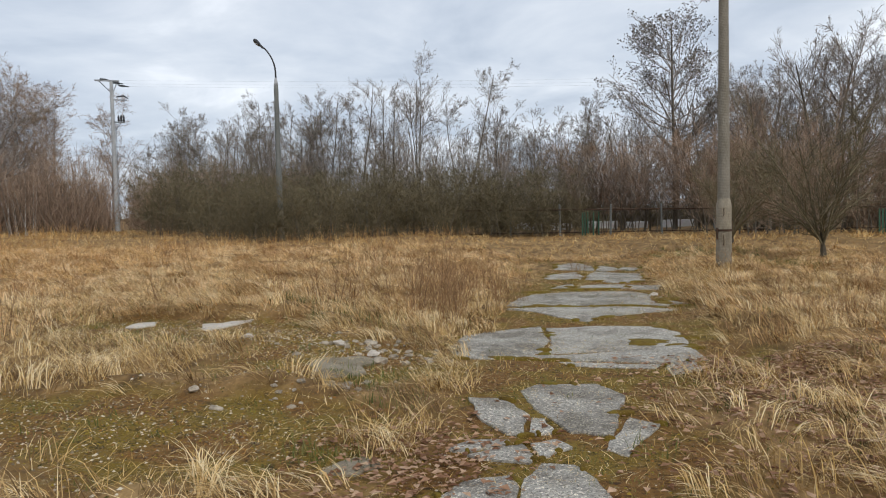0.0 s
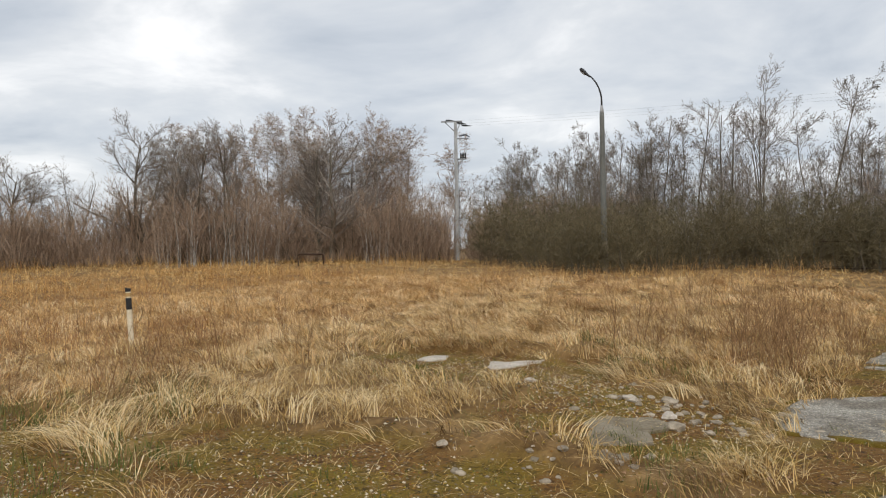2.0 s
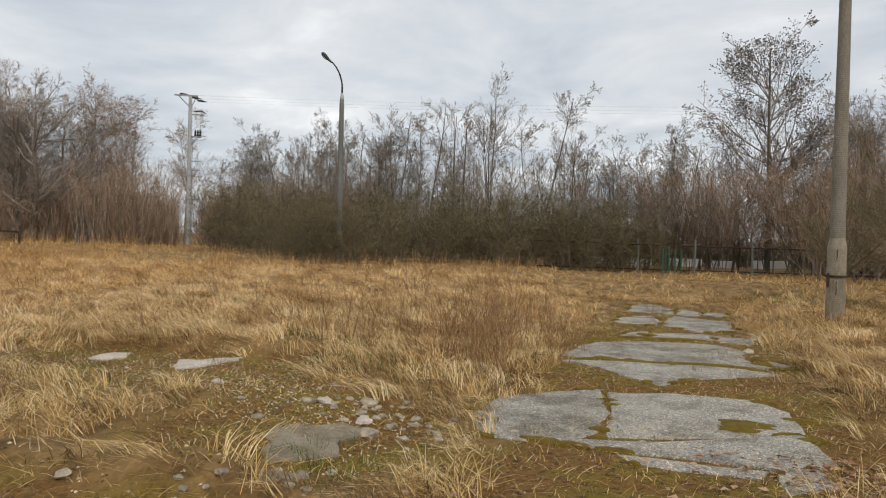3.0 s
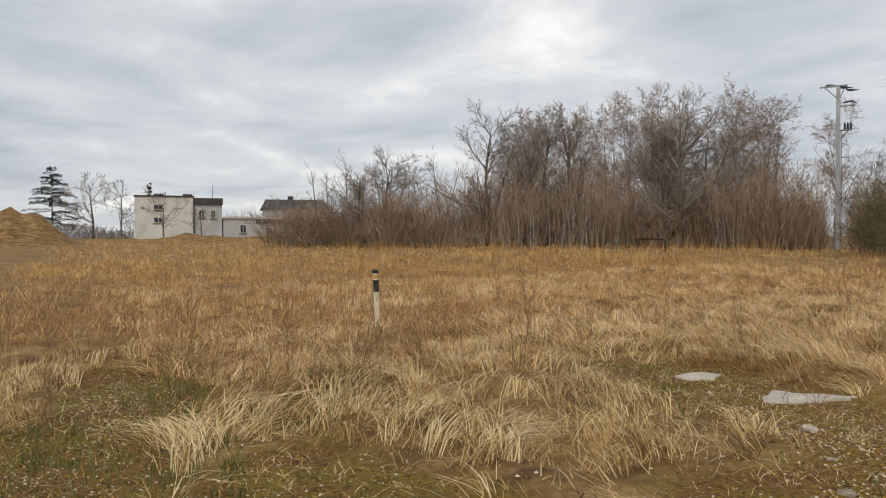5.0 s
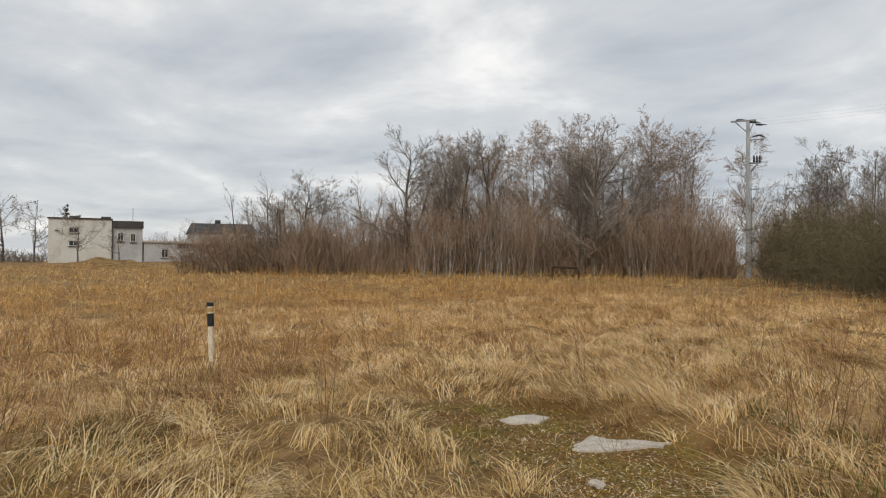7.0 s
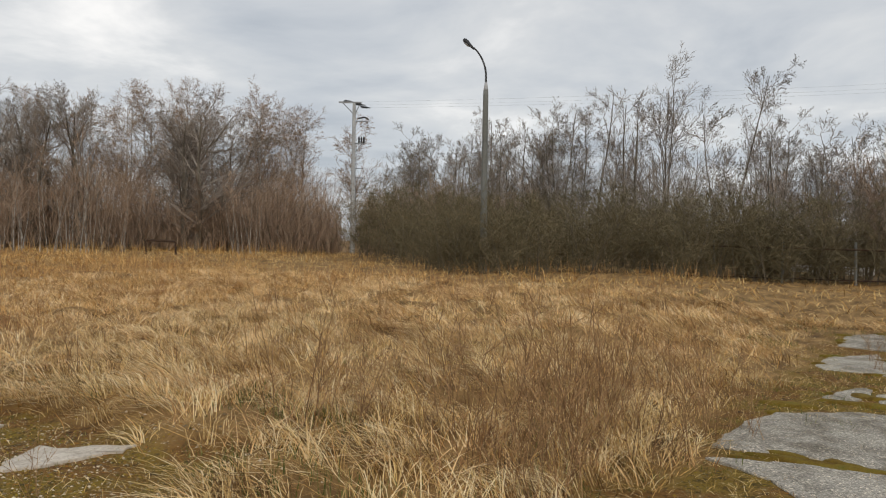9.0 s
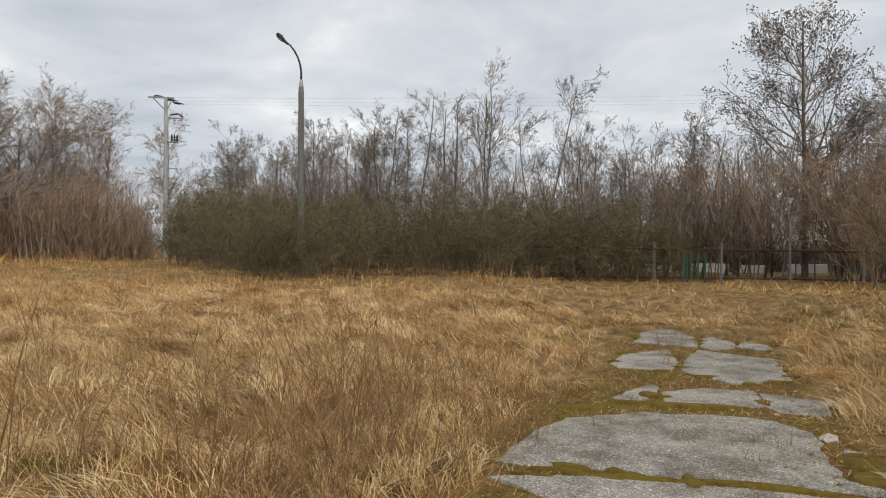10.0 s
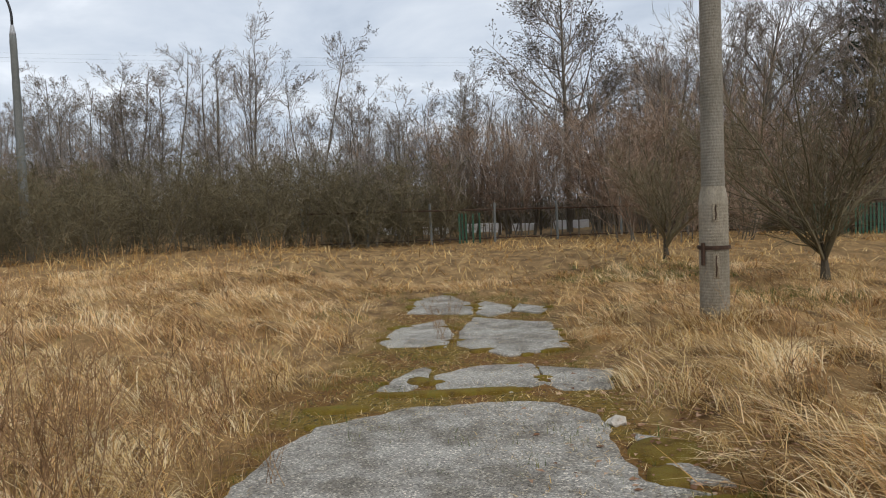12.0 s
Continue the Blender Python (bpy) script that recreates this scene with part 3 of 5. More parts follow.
tufts("straw_tufts", "tufts of dry straw about post and trunks", ((3.5, 18.2, 0.45, 1500), (7.1, 22.7, 0.7, 600), (5.7, 27.6, 0.8, 500), (2.6, 17.6, 0.5, 500), (2.4, 19.6, 0.4, 350), (-10.1, 8.2, 0.5, 260)), 55)
tufts("straw_tufts", "bent tufts of pale straw beside the old slabs", ((-1.75, 12.6, 0.5, 600), (-2.0, 13.9, 0.5, 600), (2.3, 15.6, 0.5, 500), (-1.7, 17.2, 0.5, 400), (-1.5, 5.6, 0.35, 350), (-1.3, 7.4, 0.35, 300), (1.2, 5.2, 0.4, 350), (1.3, 7.6, 0.5, 450), (-5.0, 6.6, 0.7, 600), (-4.4, 7.4, 0.6, 500), (-5.9, 5.9, 0.6, 500), (-3.5, 11.9, 0.5, 450)), 56)


# ---------- trees ----------
class Wood:
    """Gathers tapered limbs and leaf blades into two meshes, trunk and crown."""

    def __init__(self, seed):
        self.rng = random.Random(seed)
        self.parts = {}

    def limb(self, key, pts, r0, r1, sides):
        vs, fs = self.parts.setdefault(key, ([], []))
        n = len(pts)
        rings = []
        flat = (pts[-1] - pts[0]).cross(Vector((self.rng.gauss(0, 1), self.rng.gauss(0, 1), self.rng.gauss(0, 1)))).normalized()
        for i, p in enumerate(pts):
            d = (pts[min(i + 1, n - 1)] - pts[max(i - 1, 0)]).normalized()
            a = d.cross(Vector((0.31, 0.87, 0.38))).normalized()
            b = d.cross(a)
            r = r0 + (r1 - r0) * i / (n - 1)
            start = len(vs)
            if sides == 2:
                vs.extend((p - flat * r, p + flat * r))
            else:
                vs.extend(p + r * (math.cos(2 * math.pi * k / sides) * a + math.sin(2 * math.pi * k / sides) * b) for k in range(sides))
            rings.append(start)
        for s, t in zip(rings, rings[1:]):
            if sides == 2:
                fs.append((s, s + 1, t + 1, t))
            else:
                fs.extend((s + k, s + (k + 1) % sides, t + (k + 1) % sides, t + k) for k in range(sides))

    def blade(self, key, p, d, length, width):
        vs, fs = self.parts.setdefault(key, ([], []))
        s = len(vs)
        a = d.cross(Vector((self.rng.gauss(0, 1), self.rng.gauss(0, 1), self.rng.gauss(0, 1))))
        a = a.normalized() * width / 2
        vs.extend((p, p + d * length * 0.5 + a, p + d * length, p + d * length * 0.5 - a))
        fs.append((s, s + 1, s + 2, s + 3))

    def path(self, p, d, length, n, wander, rise):
        pts = [p]
        for _ in range(n):
            d = (d + Vector((self.rng.gauss(0, wander), self.rng.gauss(0, wander), self.rng.gauss(0, wander) + rise))).normalized()
            p = p + d * (length / n)
            pts.append(p)
        return pts

    def out_dir(self, d, angle):
        """A way at that many degrees from d, at a random turn about it."""
        a = d.orthogonal().normalized()
        b = d.cross(a)
        t = self.rng.uniform(0, 2 * math.pi)
        return (d * math.cos(angle) + (a * math.cos(t) + b * math.sin(t)) * math.sin(angle)).normalized()


def grow(w, p, d, length, r, level, spec):
    """spec: per level (segments, wander, rise, children, angle, child length, first child at)."""
    seg, wander, rise, kids, angle, ratio, first = spec["levels"][level]
    pts = w.path(p, d, length, seg, wander, rise)
    last = level == len(spec["levels"]) - 1
    sides = spec.get("sides", 6) if level == 0 else (3 if level == 1 else 2)
    key = spec["key"] if level == 0 else "crown"
    w.limb(key, pts, r, max(r * (0.18 if not last else 0.3), 0.003 * spec["fat"]), sides)
    if last:
        if spec.get("leaf"):
            for _ in range(spec["leaf"]):
                q = pts[w.rng.randrange(1, len(pts))]
                w.blade("leaves", q, w.out_dir((pts[-1] - pts[0]).normalized(), w.rng.uniform(0.3, 1.4)), spec["leaf_size"] * w.rng.uniform(0.6, 1.3), spec["leaf_size"] * 0.7)
        return
    for _ in range(max(1, round(kids * w.rng.uniform(0.8, 1.2)))):
        f = first + (1 - first) * w.rng.random() ** 0.9
        i = min(int(f * seg), seg - 1)
        q = pts[i].lerp(pts[i + 1], f * seg - i)
        dd = w.out_dir((pts[i + 1] - pts[i]).normalized(), radians(angle * w.rng.uniform(0.6, 1.35)))
        ll = length * ratio * (1.15 - spec.get("taper", 0.6) * (f - first) / max(0.05, 1 - first)) * w.rng.uniform(0.7, 1.2)
        grow(w, q, dd, ll, max(r * (1 - 0.75 * f) * spec.get("limbs", 0.55), 0.0045 * spec["fat"]), level + 1, spec)


def tree(name, label, category, spec, seed, group=""):
    """A bare tree or shrub: an Empty at its base with a trunk (or stems) and a crown of branches and twigs."""
    w = Wood(seed)
    spec = dict(spec)
    stems = spec.get("stems", 1)
    for k in range(stems):
        spec["key"] = "trunk" if stems == 1 else "stem %d" % k
        o = spec.get("base", 0.0)
        a = w.rng.uniform(0, 2 * math.pi)
        r = o * math.sqrt(w.rng.random())
        p = Vector((r * math.cos(a), r * math.sin(a), -0.25))
        tilt = spec.get("tilt", 0.06)
        d = Vector((w.rng.gauss(0, tilt) + spec.get("splay", 0) * math.cos(a), w.rng.gauss(0, tilt) + spec.get("splay", 0) * math.sin(a), 1)).normalized()
        grow(w, p, d, spec["height"] * w.rng.uniform(spec.get("low", 0.95), 1.05), spec["r"] * w.rng.uniform(0.7, 1.1), 0, spec)
    ob = thing(name, label, category, group=group)
    mats = spec["mats"]
    for key in w.parts:
        kind = key.split()[0]
        part(kind, mesh_of(kind, *w.parts[key], mats["trunk" if kind == "stem" else kind]), None, ob, "withered grey-brown leaves" if kind == "leaves" else "")
    return ob


BARE = dict(trunk=M_BARK, crown=M_TWIG, leaves=M_DULLLEAF)
# levels: segments, wander, rise, children, angle, child length ratio, first child at
ALDER = dict(height=9.4, r=0.085, fat=1.7, stems=3, base=0.8, tilt=0.05, splay=0.05, low=0.72, mats=BARE,
             levels=((9, 0.045, 0.03, 21, 44, 0.3, 0.12), (5, 0.08, 0.05, 9, 40, 0.42, 0.08), (3, 0.08, 0.04, 7, 38, 0.5, 0.08), (1, 0.1, 0.04, 0, 0, 0, 0)))
CATKIN = dict(ALDER, stems=2, height=11, leaf=1, leaf_size=0.075)
THIN = dict(ALDER, stems=4, base=1.6, levels=((7, 0.04, 0.03, 18, 36, 0.3, 0.12), (4, 0.07, 0.06, 13, 36, 0.42, 0.08), (1, 0.1, 0.05, 0, 0, 0, 0)))
BIRCH = dict(height=13.0, r=0.09, fat=1.7, stems=2, base=0.8, tilt=0.04, low=0.85, mats=dict(trunk=M_BIRCH, crown=M_REDTWIG, leaves=M_DULLLEAF),
             levels=((9, 0.03, 0.03, 22, 34, 0.26, 0.25), (5, 0.07, 0.03, 10, 38, 0.45, 0.12), (3, 0.1, -0.06, 9, 38, 0.5, 0.15), (1, 0.1, -0.12, 0, 0, 0, 0)))
BROAD = dict(height=8.6, r=0.17, fat=1.7, stems=2, base=0.9, tilt=0.07, splay=0.07, mats=BARE,
             levels=((7, 0.05, 0.03, 18, 44, 0.5, 0.12), (6, 0.08, 0.05, 13, 40, 0.4, 0.08), (3, 0.09, 0.03, 11, 40, 0.42, 0.06), (1, 0.12, 0.03, 0, 0, 0, 0)))
SCRUB = dict(height=5.6, r=0.036, fat=1.8, stems=9, base=1.5, tilt=0.12, splay=0.12, low=0.6, sides=4, mats=dict(BARE, crown=M_REDTWIG),
             levels=((6, 0.07, 0.04, 15, 40, 0.4, 0.06), (4, 0.1, 0.06, 13, 42, 0.42, 0.08), (1, 0.15, 0.03, 0, 0, 0, 0)))
STEMMY = dict(SCRUB, stems=8, splay=0.2, levels=((6, 0.1, 0.03, 15, 40, 0.38, 0.26), (4, 0.12, 0.06, 16, 42, 0.44, 0.08), (1, 0.16, 0.02, 0, 0, 0, 0)))
HEDGE = dict(height=3.7, r=0.022, fat=1.5, stems=11, base=1.5, tilt=0.18, splay=0.2, low=0.6, sides=4, mats=dict(BARE, crown=M_OLIVE),
             levels=((5, 0.1, 0.03, 15, 52, 0.46, 0.03), (3, 0.14, 0.03, 17, 52, 0.42, 0.05), (1, 0.2, 0.0, 0, 0, 0, 0)))
POPLAR = dict(height=12.0, taper=0.7, r=0.19, fat=1.7, stems=1, tilt=0.0, mats=BARE, leaf=2, leaf_size=0.09,
              levels=((10, 0.02, 0.03, 32, 56, 0.4, 0.28), (6, 0.06, 0.07, 13, 42, 0.42, 0.12), (4, 0.09, 0.05, 9, 40, 0.44, 0.12), (1, 0.12, 0.05, 0, 0, 0, 0)))
# a short trunk that parts low into a vase of long thin limbs
VASETREE = dict(height=0.95, taper=0.5, r=0.115, fat=0.8, limbs=0.5, stems=1, tilt=0.03, sides=9, mats=dict(BARE, trunk=M_BARKDARK, crown=M_OLIVE),
                levels=((3, 0.05, 0.02, 17, 31, 3.9, 0.5), (8, 0.12, 0.03, 18, 42, 0.36, 0.05), (4, 0.1, 0.04, 13, 38, 0.42, 0.08), (1, 0.15, 0.02, 0, 0, 0, 0)))
ORCHARD = dict(height=5.4, r=0.2, fat=4.0, stems=1, tilt=0.08, mats=BARE,
               levels=((6, 0.12, 0.0, 10, 60, 0.72, 0.3), (6, 0.16, 0.06, 8, 50, 0.42, 0.2), (4, 0.2, 0.05, 5, 45, 0.5, 0.2), (2, 0.2, 0.05, 0, 0, 0, 0)))
SAPLING = dict(height=5.5, r=0.03, fat=2.0, stems=9, base=1.6, tilt=0.08, splay=0.05, low=0.6, sides=4, mats=dict(trunk=M_BIRCH, crown=M_REDTWIG, leaves=M_DULLLEAF),
               levels=((6, 0.05, 0.02, 9, 34, 0.3, 0.35), (4, 0.1, 0.05, 7, 35, 0.4, 0.15), (1, 0.12, 0.0, 0, 0, 0, 0)))


def conifer(name, label, h, spread, seed):
    """A dark evergreen: straight trunk, whorls of drooping boughs set with needle sprays."""
    w = Wood(seed)
    w.limb("trunk", [Vector((0, 0, -0.2)), Vector((0, 0, h * 0.5)), Vector((0, 0, h))], h * 0.014, 0.02, 7)
    for i in range(int(h * 11)):
        z = h * (0.1 + 0.9 * w.rng.random() ** 0.85)
        a = w.rng.uniform(0, 2 * math.pi)
        ll = spread * (1.03 - z / h) ** 0.8 * w.rng.uniform(0.7, 1.15) + 0.15
        d = Vector((math.cos(a), math.sin(a), 0.15))
        pts = w.path(Vector((0, 0, z)), d.normalized(), ll, 5, 0.06, -0.06)
        w.limb("boughs", pts, 0.03, 0.008, 3)
        for _ in range(int(26 + ll * 40)):
            f = w.rng.random() ** 0.8 * 4.99
            q = pts[int(f)].lerp(pts[int(f) + 1], f % 1)
            w.blade("needles", q, w.out_dir((pts[-1] - pts[0]).normalized(), w.rng.uniform(0.3, 1.3)), w.rng.uniform(0.16, 0.38), 0.045)
    ob = thing(name, label, "conifer")
    part("trunk", mesh_of("trunk", *w.parts["trunk"], M_BARK), None, ob)
    part("boughs", mesh_of("boughs", *w.parts["boughs"], M_BARK), None, ob)
    part("needles", mesh_of("needles", *w.parts["needles"], M_NEEDLE), None, ob, "dark green needle sprays")
    return ob


def at(x, y, turn=0.0, s=1.0, sz=None):
    return Matrix.LocRotScale((x, y, ground_z(x, y)), Euler((0, 0, turn)), (s, s, sz or s))


def pole_strip(x, y, margin=0.0):
    """The strip of open ground before the utility pole, where nothing tall grows."""
    return 33 < y < 52.4 and abs(x + 25.4 + 0.71 * (y - 41)) < 0.9 + margin


def plant(models, spots, seed, lo=0.88, hi=1.12):
    """Sets the models themselves, then copies of them, on the spots (x, y, scale, height)."""
    rng = random.Random(seed)
    used = set()
    for i, (x, y, s, sz) in enumerate(spots):
        k = i % len(models)
        if pole_strip(x, y, 0.8):
            y = 54.2 + (y - 33) * 0.1
            x = x - 2.0
        m = at(x, y, rng.uniform(0, 6.28), s * rng.uniform(lo, hi), sz * rng.uniform(lo, hi))
        if k in used:
            copy_thing(models[k], m @ Matrix.Diagonal((*models[k].scale, 1)).inverted())
        else:
            models[k].matrix_basis = m
            used.add(k)


def along(x0, y0, x1, y1, n, jx, jy, seed, s=1.0, sz=1.0):
    rng = random.Random(seed)
    return [(x0 + (x1 - x0) * (i + 0.5) / n + rng.uniform(-jx, jx), y0 + (y1 - y0) * (i + 0.5) / n + rng.uniform(-jy, jy), s, sz) for i in range(n)]


def far_woods(name, label, ends, depth, h, n, width, seed, mat, low=0.0):
    """A far thicket: a broad band of countless bare stems and twigs in one mesh."""
    w = Wood(seed)
    (x0, y0), (x1, y1) = ends
    nx, ny = -(y1 - y0), x1 - x0
    ll = math.hypot(nx, ny)
    for _ in range(n):
        f, g = w.rng.random(), w.rng.random() * depth
        x, y = x0 + (x1 - x0) * f + nx / ll * g, y0 + (y1 - y0) * f + ny / ll * g
        if pole_strip(x, y):
            continue
        top = h * (0.75 + 0.5 * fbm(x, y, 5.0, seed) + 0.2 * fbm(x, y, 1.5, seed))
        z = ground_z(x, y) + low + w.rng.random() ** 1.3 * (top * 0.8 - low)
        d = Vector((w.rng.gauss(0, 0.45), w.rng.gauss(0, 0.45), 1)).normalized()
        w.limb("all", w.path(Vector((x, y, z)), d, top * w.rng.uniform(0.12, 0.36), 1, 0.12, 0.05), width * w.rng.uniform(0.5, 1.2), width * 0.25, 2)
    tagged(new(name, mesh_of(name, *w.parts["all"], mat)), label, "woods", kind="stuff")


far_woods("far_woods", "brown bare thicket at the edge of the wood", ((-30, 50), (-60, 22)), 5, 3.6, 17000, 0.022, 3, M_REDTWIG)
far_woods("far_woods", "grey bare thicket far behind the fence", ((30, 54), (-34, 66)), 6, 2.9, 20000, 0.028, 4, M_TWIG)
far_woods("far_woods", "brown bare thicket beside the old fence", ((8, 42.8), (40, 32)), 6, 6.6, 20000, 0.014, 5, M_REDTWIG)
far_woods("far_woods", "tall grey-brown thicket between the trees behind the hedge", ((9, 46.5), (-33, 55)), 9, 6.4, 10000, 0.013, 9, M_TWIG, 1.6)
far_woods("far_woods", "tall brown thicket inside the wood", ((-31, 47), (-50, 26)), 7, 5.8, 14000, 0.013, 10, M_REDTWIG)
far_woods("far_woods", "olive-brown thicket beyond the fence", ((-9, 53.6), (16, 52.6)), 3, 3.4, 11000, 0.028, 7, M_OLIVE)
far_woods("far_woods", "brown bare thicket behind the utility pole", ((-25, 57), (-44, 49.5)), 4, 5.6, 12000, 0.018, 11, M_REDTWIG)
far_woods("far_woods", "low brown hedge beside the houses", ((-114, -6), (-109, 13)), 4, 2.8, 4000, 0.05, 8, M_TWIG)
far_woods("far_woods", "grey bare trees on the skyline", ((-60, 70), (-135, 20)), 8, 5.0, 9000, 0.05, 6, M_TWIG)

alders = [tree("tall_bare_tree", "tall many-stemmed bare tree behind the hedge", "tree", ALDER, 20 + i, "treeline behind the fence") for i in range(3)]
alders += [tree("tall_bare_tree", "tall bare tree with dark seed clusters in its top", "tree", CATKIN, 30 + i, "treeline behind the fence") for i in range(2)]
plant(alders, along(-31, 55, -14, 47, 14, 0.8, 2.5, 1, 0.9, 0.86) + [(-14.5, 46, 1, 0.86), (-12.2, 45, 1, 0.98), (-9.9, 44.5, 1.05, 1.05), (-8.4, 46.5, 1.1, 1.1), (-6.3, 45.5, 0.95, 0.94)]
      + along(-5, 46, 4.5, 45, 9, 0.6, 2.0, 2, 0.85, 0.74) + along(8, 47, 26, 42, 9, 0.8, 3.0, 3, 1.0, 0.98), 6, 0.93, 1.05)
thins = [tree("thin_bare_tree", "thin bare trees standing far behind the hedge", "tree", THIN, 35 + i, "far treeline") for i in range(2)]
plant(thins, along(-32, 63, 24, 56, 16, 1.5, 3.0, 5, 1.0, 0.86) + along(-62, 26, -44, 58, 10, 1.5, 3.0, 4, 1.1, 0.85), 25)
birches = [tree("birch", "slender bare birch with pale trunk", "birch", BIRCH, 40 + i, "birches at the wood edge") for i in range(3)]
plant(birches, along(-42, 34, -33, 46, 8, 1.5, 2.0, 7, 0.85, 0.7) + along(-47, 42, -35, 56, 7, 1.5, 2.0, 9, 1.0, 0.82), 8)
broads = [tree("broad_bare_tree", "broad bare tree with rounded crown of fine twigs", "tree", BROAD, 50 + i, "trees of the wood edge") for i in range(3)]
plant(broads, [(-43.0, 29.5, 1.05, 0.92), (-40.0, 31.0, 0.95, 0.86), (-38.5, 33.5, 0.95, 0.86), (-33.6, 36.8, 1.1, 0.9), (-35.5, 38.0, 1.0, 0.88), (-36.5, 42.0, 0.95, 0.85), (-49.5, 25.0, 0.9, 0.66), (-51.0, 23.5, 0.8, 0.58), (-46, 34, 1.0, 0.85), (-41, 45, 1.0, 0.88), (13.2, 39.5, 1.0, 1.05), (17.8, 40.0, 1.1, 1.2), (10.4, 41.5, 0.9, 0.86), (21.5, 38.5, 1.1, 1.2), (14.8, 43.5, 1.0, 1.0), (19.2, 44.0, 1.0, 1.05), (12.0, 46.0, 1.0, 0.95), (24.0, 41.0, 1.0, 1.1)], 9, 0.97, 1.03)
scrubs = [tree("tall_scrub", "dense tall reddish-brown bare scrub", "shrub", SCRUB, 60 + i, "scrub along the wood edge") for i in range(3)]
plant(scrubs, along(-57, 19, -44, 27, 10, 0.8, 1.2, 10, 1.0, 0.62) + along(-43, 29, -29, 45, 14, 0.8, 1.4, 11, 1.1, 0.8) + along(-29, 47, -15, 44, 8, 0.8, 1.2, 12, 1.0, 0.75)
      + along(9.0, 40.5, 22, 39.6, 7, 0.8, 0.6, 14, 1.0, 1.1) + [(8.9, 33.5, 0.85, 0.9), (7.6, 35.0, 0.95, 1.0), (10.6, 36.2, 0.8, 0.9)], 15)
hedges = [tree("hedge_shrub", "dense olive-brown bare hedge shrub by the fence", "shrub", HEDGE, 70 + i, "hedge along the fence") for i in range(4)]
plant(hedges, along(-27, 41, -11, 34.2, 10, 0.4, 0.6, 16, 1.0, 0.95) + along(-11, 34.8, -6, 37.6, 4, 0.3, 0.4, 26, 0.95, 0.95) + along(-7, 38.4, 0, 40.6, 6, 0.4, 0.5, 17, 1.0, 1.0) + along(-24, 44.5, 0, 42.5, 12, 0.5, 0.6, 18, 1.1, 1.1) + [(-13.6, 31.4, 0.75, 0.85), (-12.3, 31.2, 0.7, 0.85), (-11.0, 31.9, 0.75, 0.85), (-15.2, 32.4, 0.8, 0.85)], 20)
stemmy = [tree("thorn_scrub", "open many-stemmed bare scrub behind the fence", "shrub", STEMMY, 65 + i, "scrub behind the fence") for i in range(2)]
plant(stemmy, along(-1, 43, 11, 40.5, 8, 0.6, 0.8, 13, 0.95, 0.92), 27)
saplings = [tree("birch_saplings", "clump of thin pale birch saplings", "sapling", SAPLING, 80 + i, "saplings at the wood edge") for i in range(2)]
plant(saplings, [(-34.2, 27.9, 0.9, 0.9), (-33.2, 29.3, 0.9, 0.95), (-32.4, 30.6, 0.7, 0.75), (-29.4, 37.0, 0.8, 0.8), (-35.6, 26.9, 0.7, 0.7)], 21)
plant([tree("poplar", "tall poplar with withered grey leaves still hanging", "tree", POPLAR, 93)], [(6.6, 46.5, 1.12, 1.07)], 22, 1, 1)
plant([tree("small_tree", "small bare tree with short dark trunk in grass", "tree", VASETREE, 91 + i) for i in range(2)], [(7.15, 22.9, 1.0, 1.0), (5.75, 27.8, 0.85, 0.85)], 23, 1, 1)
orchard = tree("fruit_tree", "gnarled bare fruit tree before the house", "tree", ORCHARD, 95, "fruit trees")
plant([orchard], [(-95.9, 15.8, 0.85, 0.85), (-95.7, 20.2, 0.6, 0.6), (-111.7, 8.7, 1.3, 1.35), (-117.5, 12.7, 1.2, 1.3)], 24, 1, 1)
conifer("conifer", "dark green spruce beside the scrub and fence", 16.0, 3.6, 96).matrix_basis = at(19.6, 41.5)
conifer("conifer", "broad dark green conifer near the house", 10.0, 5.2, 97).matrix_basis = at(-117.0, 3.8)
conifer("conifer", "small conifer top behind the white house", 8.6, 1.0, 98).matrix_basis = at(-121, 16.8)


